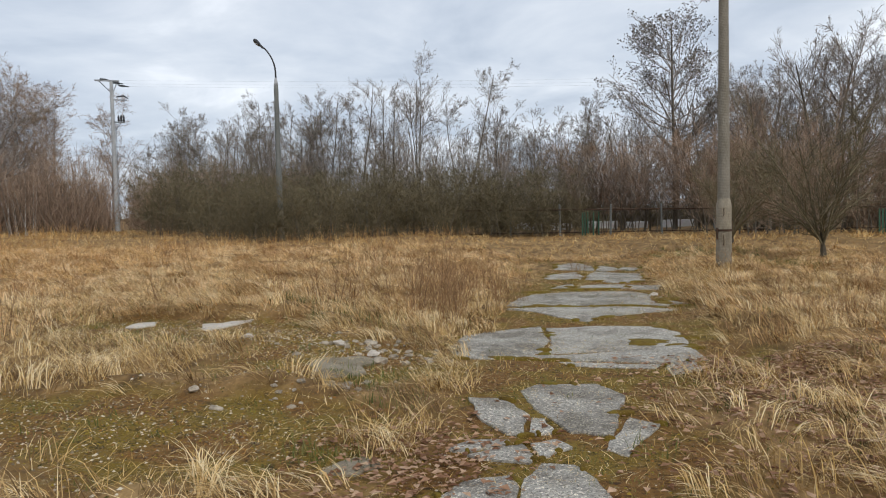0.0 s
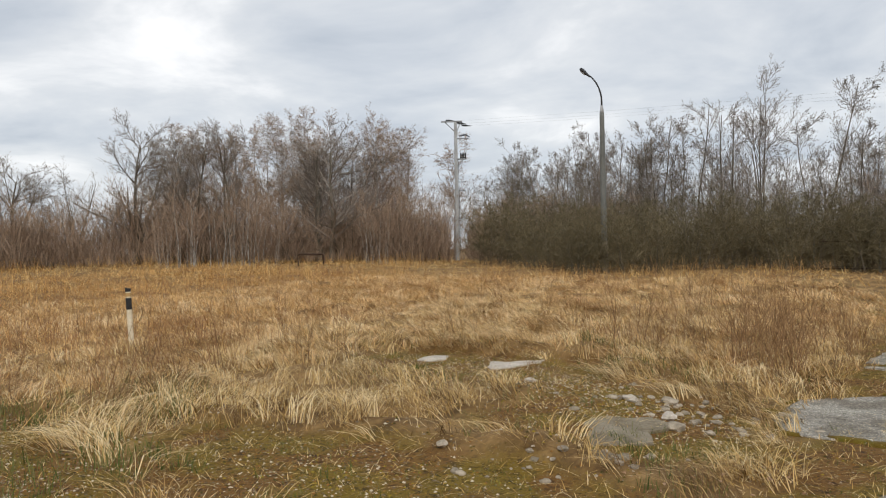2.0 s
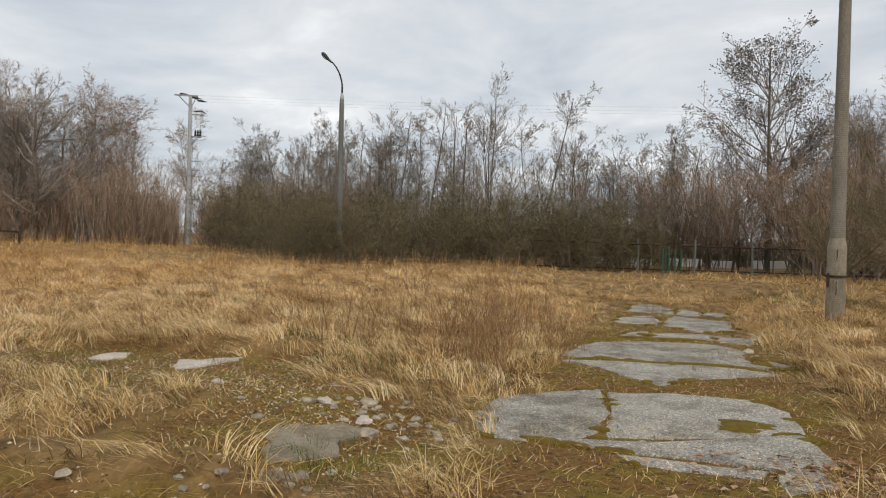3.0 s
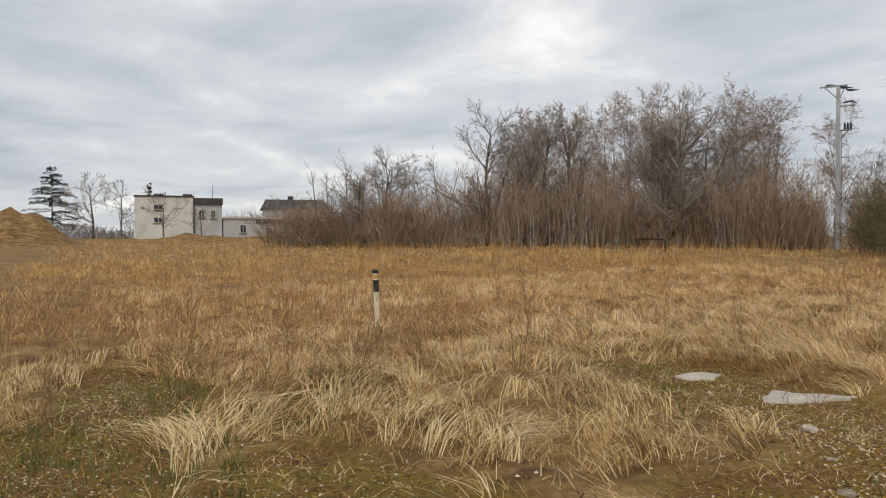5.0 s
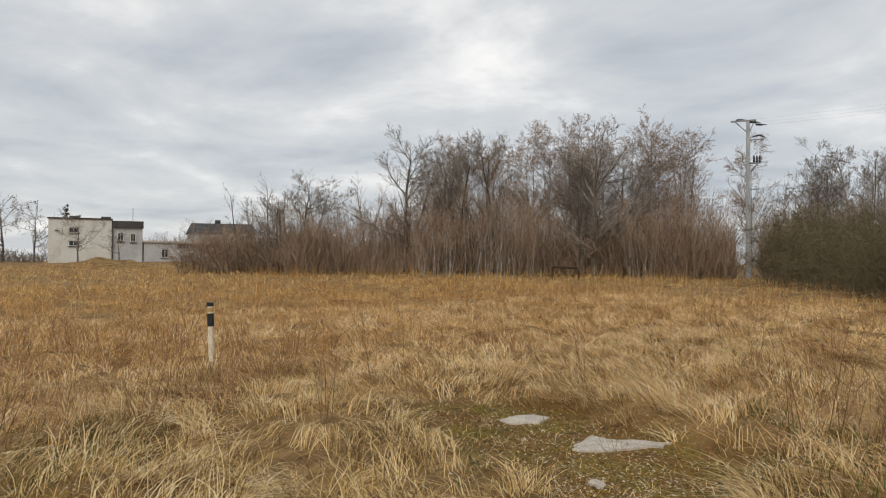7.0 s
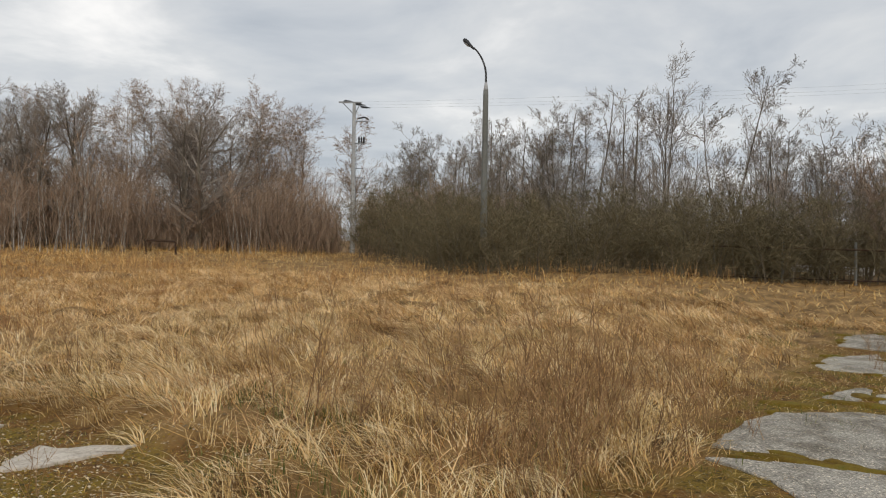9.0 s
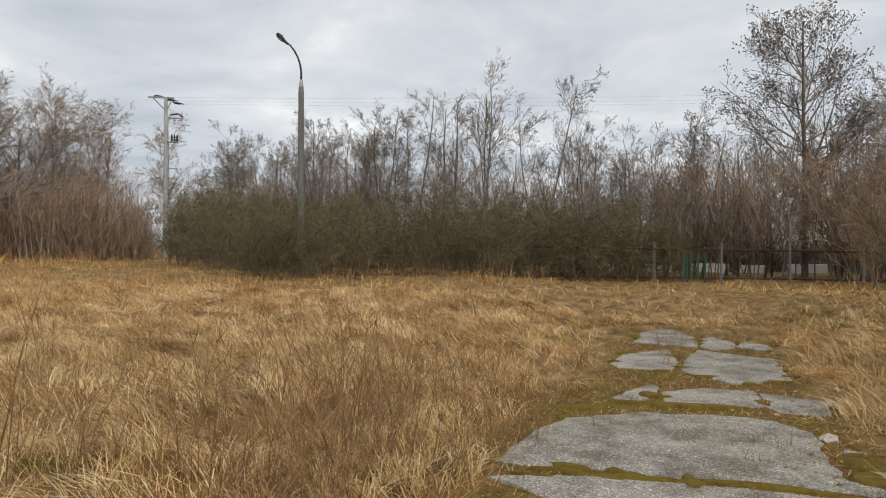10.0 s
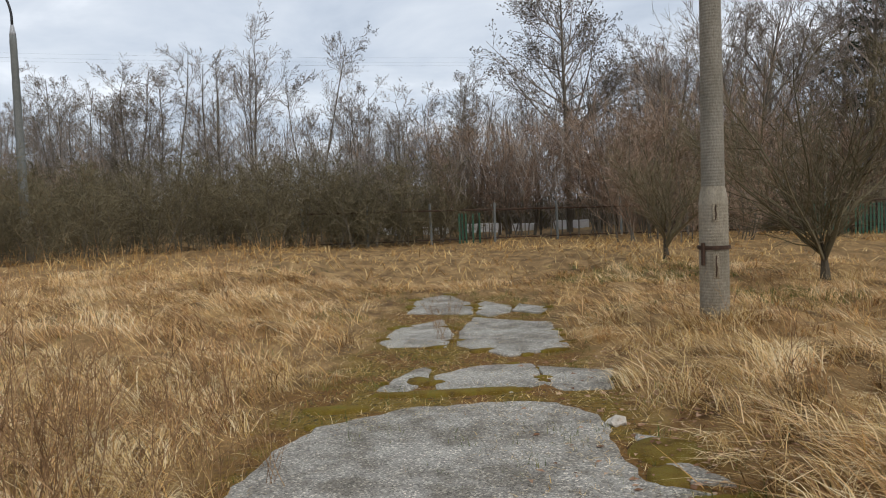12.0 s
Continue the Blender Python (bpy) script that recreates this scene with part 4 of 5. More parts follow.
# ---------- street lamps ----------
def street_lamp(label, shaft_mat, rib=0.036):
    ob = thing("street_lamp", label, "street lamp", group="street lamps")
    rings = []
    # wrapped concrete shaft: shallow ribs all the way up
    def ribs(z0, z1, ra, rb, pitch):
        n = int((z1 - z0) / pitch)
        out = []
        for i in range(n):
            f = i / n
            r = ra + (rb - ra) * f
            z = z0 + (z1 - z0) * f
            out += [(r, z), (r + 0.0055, z + pitch * 0.25), (r + 0.0055, z + pitch * 0.7)]
        return out
    part("base_drum", lathe([(0.166, -0.3)] + ribs(-0.25, 0.98, 0.168, 0.17, rib) + [(0.168, 0.985)], 24), M_POLE, ob, "ribbed concrete base", True)
    part("iron_band", lathe([(0.165, 0.965), (0.192, 0.968), (0.192, 1.012), (0.165, 1.015)], 24), M_RUST, ob, "rusty iron band")
    part("base_sleeve", lathe([(0.166, 1.0)] + ribs(1.0, 1.52, 0.167, 0.166, rib) + [(0.168, 1.55), (0.158, 1.62), (0.137, 1.72), (0.132, 1.735)], 24), M_POLE, ob, "ribbed concrete sleeve", True)
    part("shaft", lathe([(0.131, 1.70)] + ribs(1.72, 7.4, 0.133, 0.095, rib) + [(0.094, 7.4)], 24), shaft_mat, ob, "ribbed tapering concrete shaft", True)
    part("collar", lathe([(0.06, 7.38), (0.098, 7.4), (0.085, 7.5), (0.05, 7.72), (0.045, 7.73)], 16), M_INSUL, ob, "pale conical cap", True)
    part("arm", tube([(0, 0, 7.65)] + [(-0.6 * (k / 14) ** 1.8, 0, 7.95 + 1.2 * (1 - (1 - k / 14) ** 1.25)) for k in range(15)], [0.04 - 0.0007 * k for k in range(16)], 10), M_DARK, ob, "curved steel arm", True)
    bm = lathe([(0.03, -0.1), (0.06, -0.08), (0.07, 0.0), (0.1, 0.14), (0.15, 0.3), (0.14, 0.42), (0.08, 0.5), (0.01, 0.52)], 16)
    for v in bm.verts:
        v.co.x *= 0.62
    bm.transform(pose(-0.56, 0, 9.11, 0, -46, 0))
    head = part("lamp_head", bm, M_DARK, ob, "dark drooping lamp housing", True)
    bm = bmesh.new()
    bmesh.ops.create_uvsphere(bm, u_segments=14, v_segments=8, radius=0.11)
    for v in bm.verts:
        v.co = Vector((v.co.x * 0.5 - 0.055, v.co.y, v.co.z * 1.7 + 0.3))
    bm.transform(pose(-0.56, 0, 9.11, 0, -46, 0))
    part("glass_bowl", bm, M_INSUL, head, "cloudy glass bowl", True)
    for z, h in ((0.62, 0.3), (1.3, 0.22)):
        bm = box(-0.035, 0.035, -0.181, -0.160, z, z + h, 0.006)
        bm.transform(pose(0, 0, 0, 0, 0, -30))
        patch = part("repair_patch", bm, M_PATCH, ob, "pale mortar patch")
        bm = tube([(-0.004, -0.182, z + 0.02), (0.006, -0.183, z + h * 0.4), (-0.003, -0.183, z + h * 0.7), (0.004, -0.182, z + h - 0.02)], 0.008, 5)
        bm.transform(pose(0, 0, 0, 0, 0, -30))
        part("rust_streak", bm, M_RUST, patch, "rusty exposed iron")
    part("clamp_bolt", box(-0.205, -0.17, -0.06, -0.02, 0.78, 1.05, 0.005), M_RUST, ob, "rusty strap end")
    return ob


lamp = street_lamp("ribbed concrete lamp post with rusty band in grass", M_SHAFT)
lamp.matrix_basis = pose(3.52, 18.48, -0.06, 0, 0.15, 18)
street_lamp("dark concrete lamp post with curved arm in the hedge", M_POLEDARK, 0.6).matrix_basis = pose(-12.85, 32.9, 0.0, 0, 0, 12)


# ---------- utility pole ----------
def utility_pole():
    ob = thing("utility_pole", "grey concrete utility pole with insulators and switchgear", "utility pole", pose(-33.3, 52.2, 0.2, 0, 0, 32))
    part("shaft", lathe([(0.2, -0.3), (0.195, 0.5), (0.122, 11.55), (0.118, 11.6)], 16), M_GREYCONC, ob, "pale grey concrete shaft", True)
    part("cross_arm", box(-1.15, 0.55, -0.06, 0.06, 11.6, 11.71, 0.01), M_ZINC, ob)
    for x in (-0.85, 0.45):
        part("brace", tube([(0.1 if x > 0 else -0.1, 0, 10.85), (x, 0, 11.62)], 0.035, 6), M_ZINC, ob)
    for x, z in ((-0.75, 11.76), (0.1, 11.54), (0.5, 11.34)):
        part("pin", tube([(x - 0.1, 0, 11.66), (x, 0, z)], 0.03, 6), M_DARK, ob)
        ins = lathe([(0.03, 0)] + [(r, 0.06 * k) for k, r in enumerate((0.09, 0.06, 0.1, 0.06, 0.1, 0.06, 0.09, 0.05), 1)] + [(0.02, 0.75)], 10)
        ins.transform(pose(x, 0, z, 0, 94, 8))
        part("strain_insulator", ins, M_DARK, ob, "dark string of strain insulators", True)
    part("lower_arm", box(0.1, 1.05, -0.05, 0.05, 10.22, 10.3, 0.01), M_ZINC, ob)
    part("lower_arm_blade", tube([(0.3, 0, 10.47), (0.8, 0, 10.57), (1.15, 0, 10.37)], [0.05, 0.06, 0.03], 6), M_DARK, ob)
    part("switch_shelf", box(0.1, 0.85, -0.2, 0.2, 8.55, 8.62, 0.01), M_ZINC, ob)
    for x in (0.4, 0.58, 0.76):
        ins = lathe([(0.06, 0), (0.085, 0.1), (0.055, 0.2), (0.085, 0.3), (0.05, 0.42), (0.04, 0.5)], 10)
        ins.transform(pose(x, 0, 8.62))
        part("switch_insulator", ins, M_DARK, ob, "", True)
    part("switch_brace", tube([(0.1, 0, 7.9), (0.6, 0, 8.56)], 0.03, 6), M_ZINC, ob)
    for z in (6.0, 6.7):
        part("step_bracket", box(-0.15, 0.75, -0.03, 0.03, z, z + 0.06, 0.008), M_ZINC, ob)
    part("control_rod", tube([(0.22, -0.1, 1.2), (0.2, -0.1, 8.3)], 0.02, 6), M_ZINC, ob)
    return ob


utility_pole()
for k, (dx, dz) in enumerate(((0.0, 11.9), (0.7, 11.68), (1.04, 11.49))):
    pts = []
    for i in range(17):
        f = i / 16
        pts.append((-33.3 + dx + (62 - dx) * f, 52.2 + dx * 0.6 + 12 * f, dz - 1.2 * 4 * f * (1 - f) * 0.4))
    tagged(part("power_line", tube(pts, 0.003, 4), M_DARK), "thin dark overhead power line", "power line", "power lines")


# ---------- fence ----------
def fence():
    ob = thing("fence", "rusty green palisade fence with concrete posts", "fence")
    y0 = 39.3
    def fy(x):
        return y0 + 0.03 * x - (0.16 * (x - 6) if x > 6 else 0)
    def top(x):
        return 1.62 - 0.012 * (x + 14)
    rail = [(x, fy(x), top(x)) for x in np.arange(-16, 24.1, 1.0)]
    part("top_rail", tube(rail, 0.035, 6), M_RUST, ob, "rusty top rail")
    part("bottom_rail", tube([(x, y, 0.28) for x, y, z in rail], 0.025, 6), M_RUST, ob)
    post = lathe([(0.055, -0.3), (0.05, 1.7), (0.035, 1.74)], 8)
    me = part("fence_post", post, M_POLEDARK, ob)
    slat = box(-0.035, 0.035, -0.006, 0.006, 0.15, 1.5, 0.002)
    sl = part("slat", slat, M_GREENPAINT, ob)
    first_post, first_slat = True, True
    rng = random.Random(5)
    for x in np.arange(-15.5, 24, 2.55):
        if first_post:
            me.matrix_basis = pose(x, fy(x), 0)
            first_post = False
        else:
            o = part("fence_post", me.data, None, ob)
            o.matrix_basis = pose(x, fy(x), rng.uniform(-0.08, 0.08), rng.uniform(-1.5, 1.5), rng.uniform(-1.5, 1.5), 0)
    for x in np.arange(-15.4, 23.8, 0.135):
        if x < 14.6 and not 0.9 < x < 1.9:
            continue
        if rng.random() < 0.06:
            continue
        m = pose(x, fy(x) - 0.05, rng.uniform(-0.03, 0.03) + (top(x) - 1.62), 0, rng.uniform(-1.2, 1.2), rng.uniform(-4, 4))
        if first_slat:
            sl.matrix_basis = m
            first_slat = False
        else:
            part("slat", sl.data, None, ob).matrix_basis = m
    return ob


fence()


# ---------- things beyond the fence and at the wood edge ----------
def white_wall():
    ob = thing("low_wall", "low whitewashed wall beyond the fence", "wall", pose(2.8, 51.5, 0.2, 0, 0, 3))
    for i in range(5):
        part("wall_panel", box(-6.2 + i * 2.5, -4.2 + i * 2.5 - 0.5 * (i % 2), -0.12, 0.12, -0.4, 0.42 - 0.08 * (i % 2), 0.02), M_WHITEWASH, ob)


white_wall()


def rail_frame():
    ob = thing("metal_rail", "dark bent metal rail frame at the wood edge", "rail", pose(-29.9, 31.0, ground_z(-29.9, 31.0) - 0.75, 0, 0, 42))
    part("bar", tube([(0, 0, -0.2), (0, 0, 1.42), (0.06, 0, 1.5), (1.3, 0, 1.44), (1.36, 0, 1.36), (1.36, 0, -0.2)], 0.05, 8), M_RUST, ob)
    return ob


rail_frame()


def marker_post():
    x, y = -10.15, 8.17
    ob = thing("marker_post", "white plastic roadside marker post with black band", "marker post", pose(x, y, ground_z(x, y), 0, -2.5, 55))
    def shell(z0, z1, g=0.0, slope=0.0):
        bm = bmesh.new()
        ring = [(-0.038, -0.018), (-0.024, -0.034), (0.024, -0.034), (0.038, -0.018), (0.038, 0.018), (0.022, 0.034), (-0.022, 0.034), (-0.038, 0.018)]
        a = [bm.verts.new((px * (1 + g), py * (1 + g), z0)) for px, py in ring]
        b = [bm.verts.new((px * (1 + g), py * (1 + g), z1 - slope * (px + 0.06))) for px, py in ring]
        for i in range(8):
            bm.faces.new((a[i], a[(i + 1) % 8], b[(i + 1) % 8], b[i]))
        bm.faces.new(a[::-1])
        bm.faces.new(b)
        return bm
    part("body", shell(-0.2, 0.87), M_WHITE, ob, "dirty white hollow post")
    part("black_band", shell(0.6, 0.77, 0.04), M_BLACK, ob, "black band")
    part("reflector", shell(0.79, 0.845, 0.05), M_AMBER, ob, "faded amber reflector")
    part("cap", shell(0.862, 0.925, 0.06, 0.2), M_BLACK, ob, "black slanted cap")
    return ob


marker_post()


# ---------- houses ----------
def window(parent, x, z, w, h, y):
    fr = part("window", box(x - w / 2, x + w / 2, y - 0.06, y + 0.05, z, z + h, 0.01), M_RENDERW, parent, "white-framed window")
    part("pane", box(x - w / 2 + 0.09, x + w / 2 - 0.09, y - 0.075, y - 0.05, z + 0.09, z + h - 0.09), M_PANE, fr)
    part("glazing_bar", box(x - 0.03, x + 0.03, y - 0.09, y - 0.04, z + 0.05, z + h - 0.05), M_RENDERW, fr)
    part("sill", box(x - w / 2 - 0.08, x + w / 2 + 0.08, y - 0.16, y + 0.02, z - 0.08, z), M_ROOF, fr)


def houses():
    # local x runs along the front, -y towards the field
    ob = thing("house", "white flat-roofed two-storey house with stained render", "house", pose(-105.4, 13.4, 1.2, 0, 0, 82))
    part("wall", box(0, 7.28, 0, 8, -0.6, 5.75, 0.02), M_RENDERW, ob, "stained white rendered wall")
    part("roof", box(-0.12, 7.4, -0.15, 8.15, 5.75, 5.93), M_ROOF, ob, "dark flat roof edge")
    for x in (2.3, 6.0):
        part("chimney", box(x, x + 1.2, 1, 1.8, 5.93, 6.2), M_ROOF, ob)
    window(ob, 2.9, 4.0, 1.2, 0.75, 0)
    window(ob, 2.9, 2.3, 1.2, 0.75, 0)
    window(ob, 0.95, 4.3, 0.3, 0.35, 0)
    ob = thing("house_annexe", "grey rendered house wing with dark sloping roof", "house", pose(-104.4, 20.62, 1.2, 0, 0, 82))
    part("wall", box(0.05, 3.72, 0.05, 8, -0.6, 4.75, 0.02), M_RENDERG, ob, "pale grey rendered wall")
    part("roof", box(0.03, 3.82, -0.2, 8.2, 4.75, 5.65), M_ROOF, ob, "dark sheet roof")
    part("downpipe", tube([(0.1, -0.08, -0.3), (0.1, -0.08, 5.0)], 0.07, 6), M_ROOF, ob)
    window(ob, 1.05, 3.0, 0.75, 1.15, 0)
    window(ob, 2.55, 2.9, 0.65, 1.15, 0)
    part("aerial", tube([(2.6, 3, 5.6), (2.6, 3, 7.6)], 0.03, 5), M_DARK, ob)
    ob = thing("garage_row", "long low grey garages with flat roof", "building", pose(-103.8, 24.45, 1.2, 0, 0, 82))
    part("wall", box(0, 9.9, 0, 6, -0.6, 2.9, 0.02), M_RENDERG, ob)
    part("roof", box(-0.15, 10.1, -0.25, 6.1, 2.9, 3.15), M_PALE, ob)
    window(ob, 2.6, 0.9, 0.9, 1.2, 0)
    part("garage_door", box(5.2, 7.9, -0.08, 0.02, 0.0, 2.2, 0.01), M_PALE, ob)
    ob = thing("shed", "low grey shed with sloping sheet roof", "shed", pose(-89.9, 26.1, 1.1, 0, 0, 80))
    part("wall", box(0, 4.2, 0, 4, -0.6, 2.1, 0.02), M_RENDERG, ob)
    part("roof", box(-0.3, 4.5, -0.3, 4.2, 2.1, 2.6), M_ROOF, ob)
    window(ob, 1.0, 0.6, 0.8, 1.0, 0)
    ob = thing("house", "distant dark-roofed house behind the garages", "house", pose(-127, 35.8, 1.2, 0, 0, 78))
    part("wall", box(0, 10.8, 0, 8, -0.6, 5.4, 0.02), M_RENDERG, ob)
    bm = box(-0.5, 11.3, -0.5, 8.5, 5.2, 7.0)
    for v in bm.verts:
        if v.co.z > 6:
            v.co.y = 4 + (v.co.y - 4) * 0.15
            v.co.x = 5.5 + (v.co.x - 5.5) * 0.85
    part("roof", bm, M_ROOF, ob)
    part("chimney", box(4.3, 5.2, 3.5, 4.5, 6.5, 7.6), M_ROOF, ob)


houses()


def mound(name, x, y, rx, ry, h, seed, label):
    vs, fs = [], []
    nr, ns = 9, 28
    for i in range(nr + 1):
        f = i / nr
        for k in range(ns):
            a = 2 * math.pi * k / ns
            px, py = rx * f * math.cos(a), ry * f * math.sin(a)
            z = h * (1 - step(0, 1, f)) * (1 + 0.45 * fbm(px, py, 1.6, seed)) - 0.25 * f
            vs.append((px, py, z))
    for i in range(nr):
        for k in range(ns):
            fs.append((i * ns + k, i * ns + (k + 1) % ns, (i + 1) * ns + (k + 1) % ns, (i + 1) * ns + k))
    ob = new(name, mesh_of(name, vs, fs, M_SOIL, True))
    ob.location = (x, y, ground_z(x, y))
    tagged(ob, label, "mound")


mound("earth_mound", -68.5, 1.0, 6.0, 6.5, 2.6, 1.0, "overgrown earth heap at the edge of the field")
mound("earth_mound", -71.0, 15.5, 4.0, 8.5, 0.75, 2.0, "low grassy earth bank before the houses")
mound("earth_mound", -66.0, 24.0, 3.5, 6.0, 0.75, 3.0, "low earth bank at the field's edge")


# ---------- road slabs and stones ----------
def rough_slab(corners, seed, thick=0.09, proud=0.03, jag=1.0):
    """A broken slab: its corners, ragged edges, worn rim."""
    rng = random.Random(seed)
    ring = []
    for (ax, ay), (bx, by) in zip(corners, corners[1:] + corners[:1]):
        n = max(3, int(math.hypot(bx - ax, by - ay) / 0.11))
        nx, ny = (by - ay), -(bx - ax)
        ll = math.hypot(nx, ny)
        for i in range(n):
            f = i / n
            j = jag * rng.gauss(0, 0.018) + jag * 0.07 * fbm(ax + (bx - ax) * f, ay + (by - ay) * f, 0.35, seed)
            ring.append((ax + (bx - ax) * f + nx / ll * j, ay + (by - ay) * f + ny / ll * j))
    cx, cy = sum(p[0] for p in ring) / len(ring), sum(p[1] for p in ring) / len(ring)
    z0 = sum(ground_z(*c) for c in corners) / len(corners) + proud
    tx, ty = rng.gauss(0, 0.006), rng.gauss(0, 0.006)
    vs, n = [], len(ring)
    # outer wall, worn rim, inner ring, centre
    for scale, dz in ((1.0, -thick), (1.0, -0.014), (0.985, -0.003), (0.6, 0.004)):
        for px, py in ring:
            x, y = cx + (px - cx) * scale, cy + (py - cy) * scale
            g = ground_z(x, y)
            z = (z0 * 0.35 + (g + proud) * 0.65) + tx * (x - cx) + ty * (y - cy) + dz + 0.004 * fbm(x, y, 0.2, seed)
            vs.append((x - cx, y - cy, z))
    vs.append((0, 0, z0 * 0.35 + 0.65 * (ground_z(cx, cy) + proud) + 0.004))
    fs = [(k * n + i, k * n + (i + 1) % n, (k + 1) * n + (i + 1) % n, (k + 1) * n + i) for k in range(3) for i in range(n)]
    fs += [(3 * n + i, 3 * n + (i + 1) % n, 4 * n) for i in range(n)]
    return vs, fs, (cx, cy)


road = tagged(new("road"), "broken old road of cracked grey slabs with mossy joints", "road", kind="structure")


def slab(*corners, seed=1, proud=0.02, jag=0.45, grow_by=1.05):
    mx, my = sum(p[0] for p in corners) / len(corners), sum(p[1] for p in corners) / len(corners)
    corners = [(mx + (px - mx) * grow_by, my + (py - my) * grow_by) for px, py in corners]
    vs, fs, (cx, cy) = rough_slab(corners, seed, 0.09, proud, jag)
    ob = part("paving_slab", mesh_of("paving_slab", vs, fs, M_CONC), None, road)
    ob.location = (cx, cy, 0)


slab((-0.48, 4.87), (-0.37, 5.14), (-0.18, 5.14), (-0.05, 4.91), (0.04, 4.61), (0.01, 4.14), (-0.46, 4.09), seed=1)
slab((-0.83, 4.81), (-0.53, 4.93), (-0.51, 4.63), (-0.51, 4.08), (-0.87, 4.05), (-0.92, 4.56), seed=2)
slab((-1.03, 6.74), (-0.75, 6.72), (-0.5, 6.25), (-0.52, 5.77), (-0.65, 5.8), (-0.88, 6.22), seed=3)
slab((-0.47, 6.16), (-0.39, 6.17), (-0.29, 5.87), (-0.47, 5.78), seed=5)
slab((-0.58, 7.05), (-0.45, 7.32), (0.07, 7.41), (0.29, 7.01), (0.11, 5.9), (-0.19, 5.92), (-0.27, 6.13), (-0.45, 6.46), seed=4)
slab((-1.0, 5.4), (-0.87, 5.62), (-0.64, 5.63), (-0.66, 5.51), (-0.87, 5.35), seed=6)
slab((-0.86, 5.29), (-0.65, 5.46), (-0.5, 5.56), (-0.43, 5.27), (-0.46, 5.19), (-0.71, 5.2), seed=7)
slab((-0.46, 5.58), (-0.29, 5.68), (-0.18, 5.53), (-0.33, 5.38), (-0.37, 5.26), seed=8)
slab((0.11, 5.78), (0.27, 6.31), (0.48, 6.19), (0.37, 5.92), (0.25, 5.64), (0.19, 5.42), (0.07, 5.55), seed=9, proud=0.014)
slab((-1.59, 9.55), (-1.55, 10.57), (-0.54, 11.4), (-0.46, 10.47), (-0.42, 10.13), (-0.5, 9.33), (-0.62, 8.98), (-1.04, 8.93), (-1.4, 9.09), seed=10)
slab((-0.43, 11.29), (0.28, 11.44), (1.02, 11.25), (1.31, 10.83), (1.29, 9.98), (0.71, 9.6), (0.19, 9.3), (-0.39, 9.17), (-0.34, 9.93), (-0.37, 10.6), seed=11)
slab((-1.3, 8.87), (-0.61, 8.88), (0.08, 9.1), (0.71, 9.5), (1.26, 9.86), (1.28, 8.88), (0.85, 8.6), (0.38, 8.63), (-0.25, 8.68), (-0.78, 8.77), seed=12)
slab((-0.25, 8.56), (0.37, 8.52), (0.77, 8.51), (0.68, 8.28), (0.27, 8.29), (-0.11, 8.32), seed=13, proud=0.012)
slab((0.83, 8.47), (1.19, 8.74), (1.16, 8.23), (0.83, 7.96), seed=14, proud=0.014)
slab((-1.1, 13.3), (-0.36, 13.56), (0.62, 13.56), (1.25, 13.54), (1.65, 13.3), (1.08, 12.86), (0.39, 12.37), (0.17, 12.05), (-0.33, 12.55), (-0.6, 13.0), seed=15)
slab((-1.18, 13.72), (-1.07, 14.89), (-0.84, 15.42), (-0.45, 15.68), (-0.03, 15.96), (0.68, 16.04), (1.18, 15.9), (1.45, 15.5), (1.47, 15.07), (1.43, 14.5), (1.46, 14.0), (1.87, 13.68), (0.77, 13.64), (-0.36, 13.76), seed=16, grow_by=1.0, jag=0.9)
slab((1.59, 14.9), (1.83, 14.74), (1.78, 14.44), (1.62, 14.58), seed=17)
slab((1.68, 14.42), (1.78, 14.27), (1.93, 13.87), (1.54, 14.02), seed=18)
slab((-0.43, 16.6), (-0.11, 17.51), (0.08, 17.62), (0.03, 17.03), (-0.15, 16.45), seed=19)
slab((0.12, 17.19), (0.61, 17.67), (1.18, 17.69), (1.17, 16.65), (0.82, 16.32), (0.16, 16.47), seed=20)
slab((1.24, 17.5), (1.92, 17.07), (1.77, 16.35), (1.31, 16.32), (1.22, 16.6), seed=21)
slab((-0.62, 19.34), (-0.51, 20.5), (0.17, 21.36), (0.32, 19.89), (0.22, 18.88), (-0.48, 18.95), seed=22)
slab((0.45, 20.01), (0.72, 21.47), (1.8, 20.7), (1.77, 19.7), (1.73, 18.64), (0.98, 18.28), (0.42, 18.99), seed=23)
slab((-0.37, 22.17), (-0.28, 23.9), (0.28, 24.6), (0.69, 23.16), (0.67, 21.9), seed=24)
slab((0.78, 21.92), (0.92, 23.52), (1.43, 22.69), (1.32, 21.95), (0.95, 21.6), seed=26)
slab((1.4, 22.1), (1.61, 22.96), (2.0, 22.14), (1.85, 21.55), seed=27)


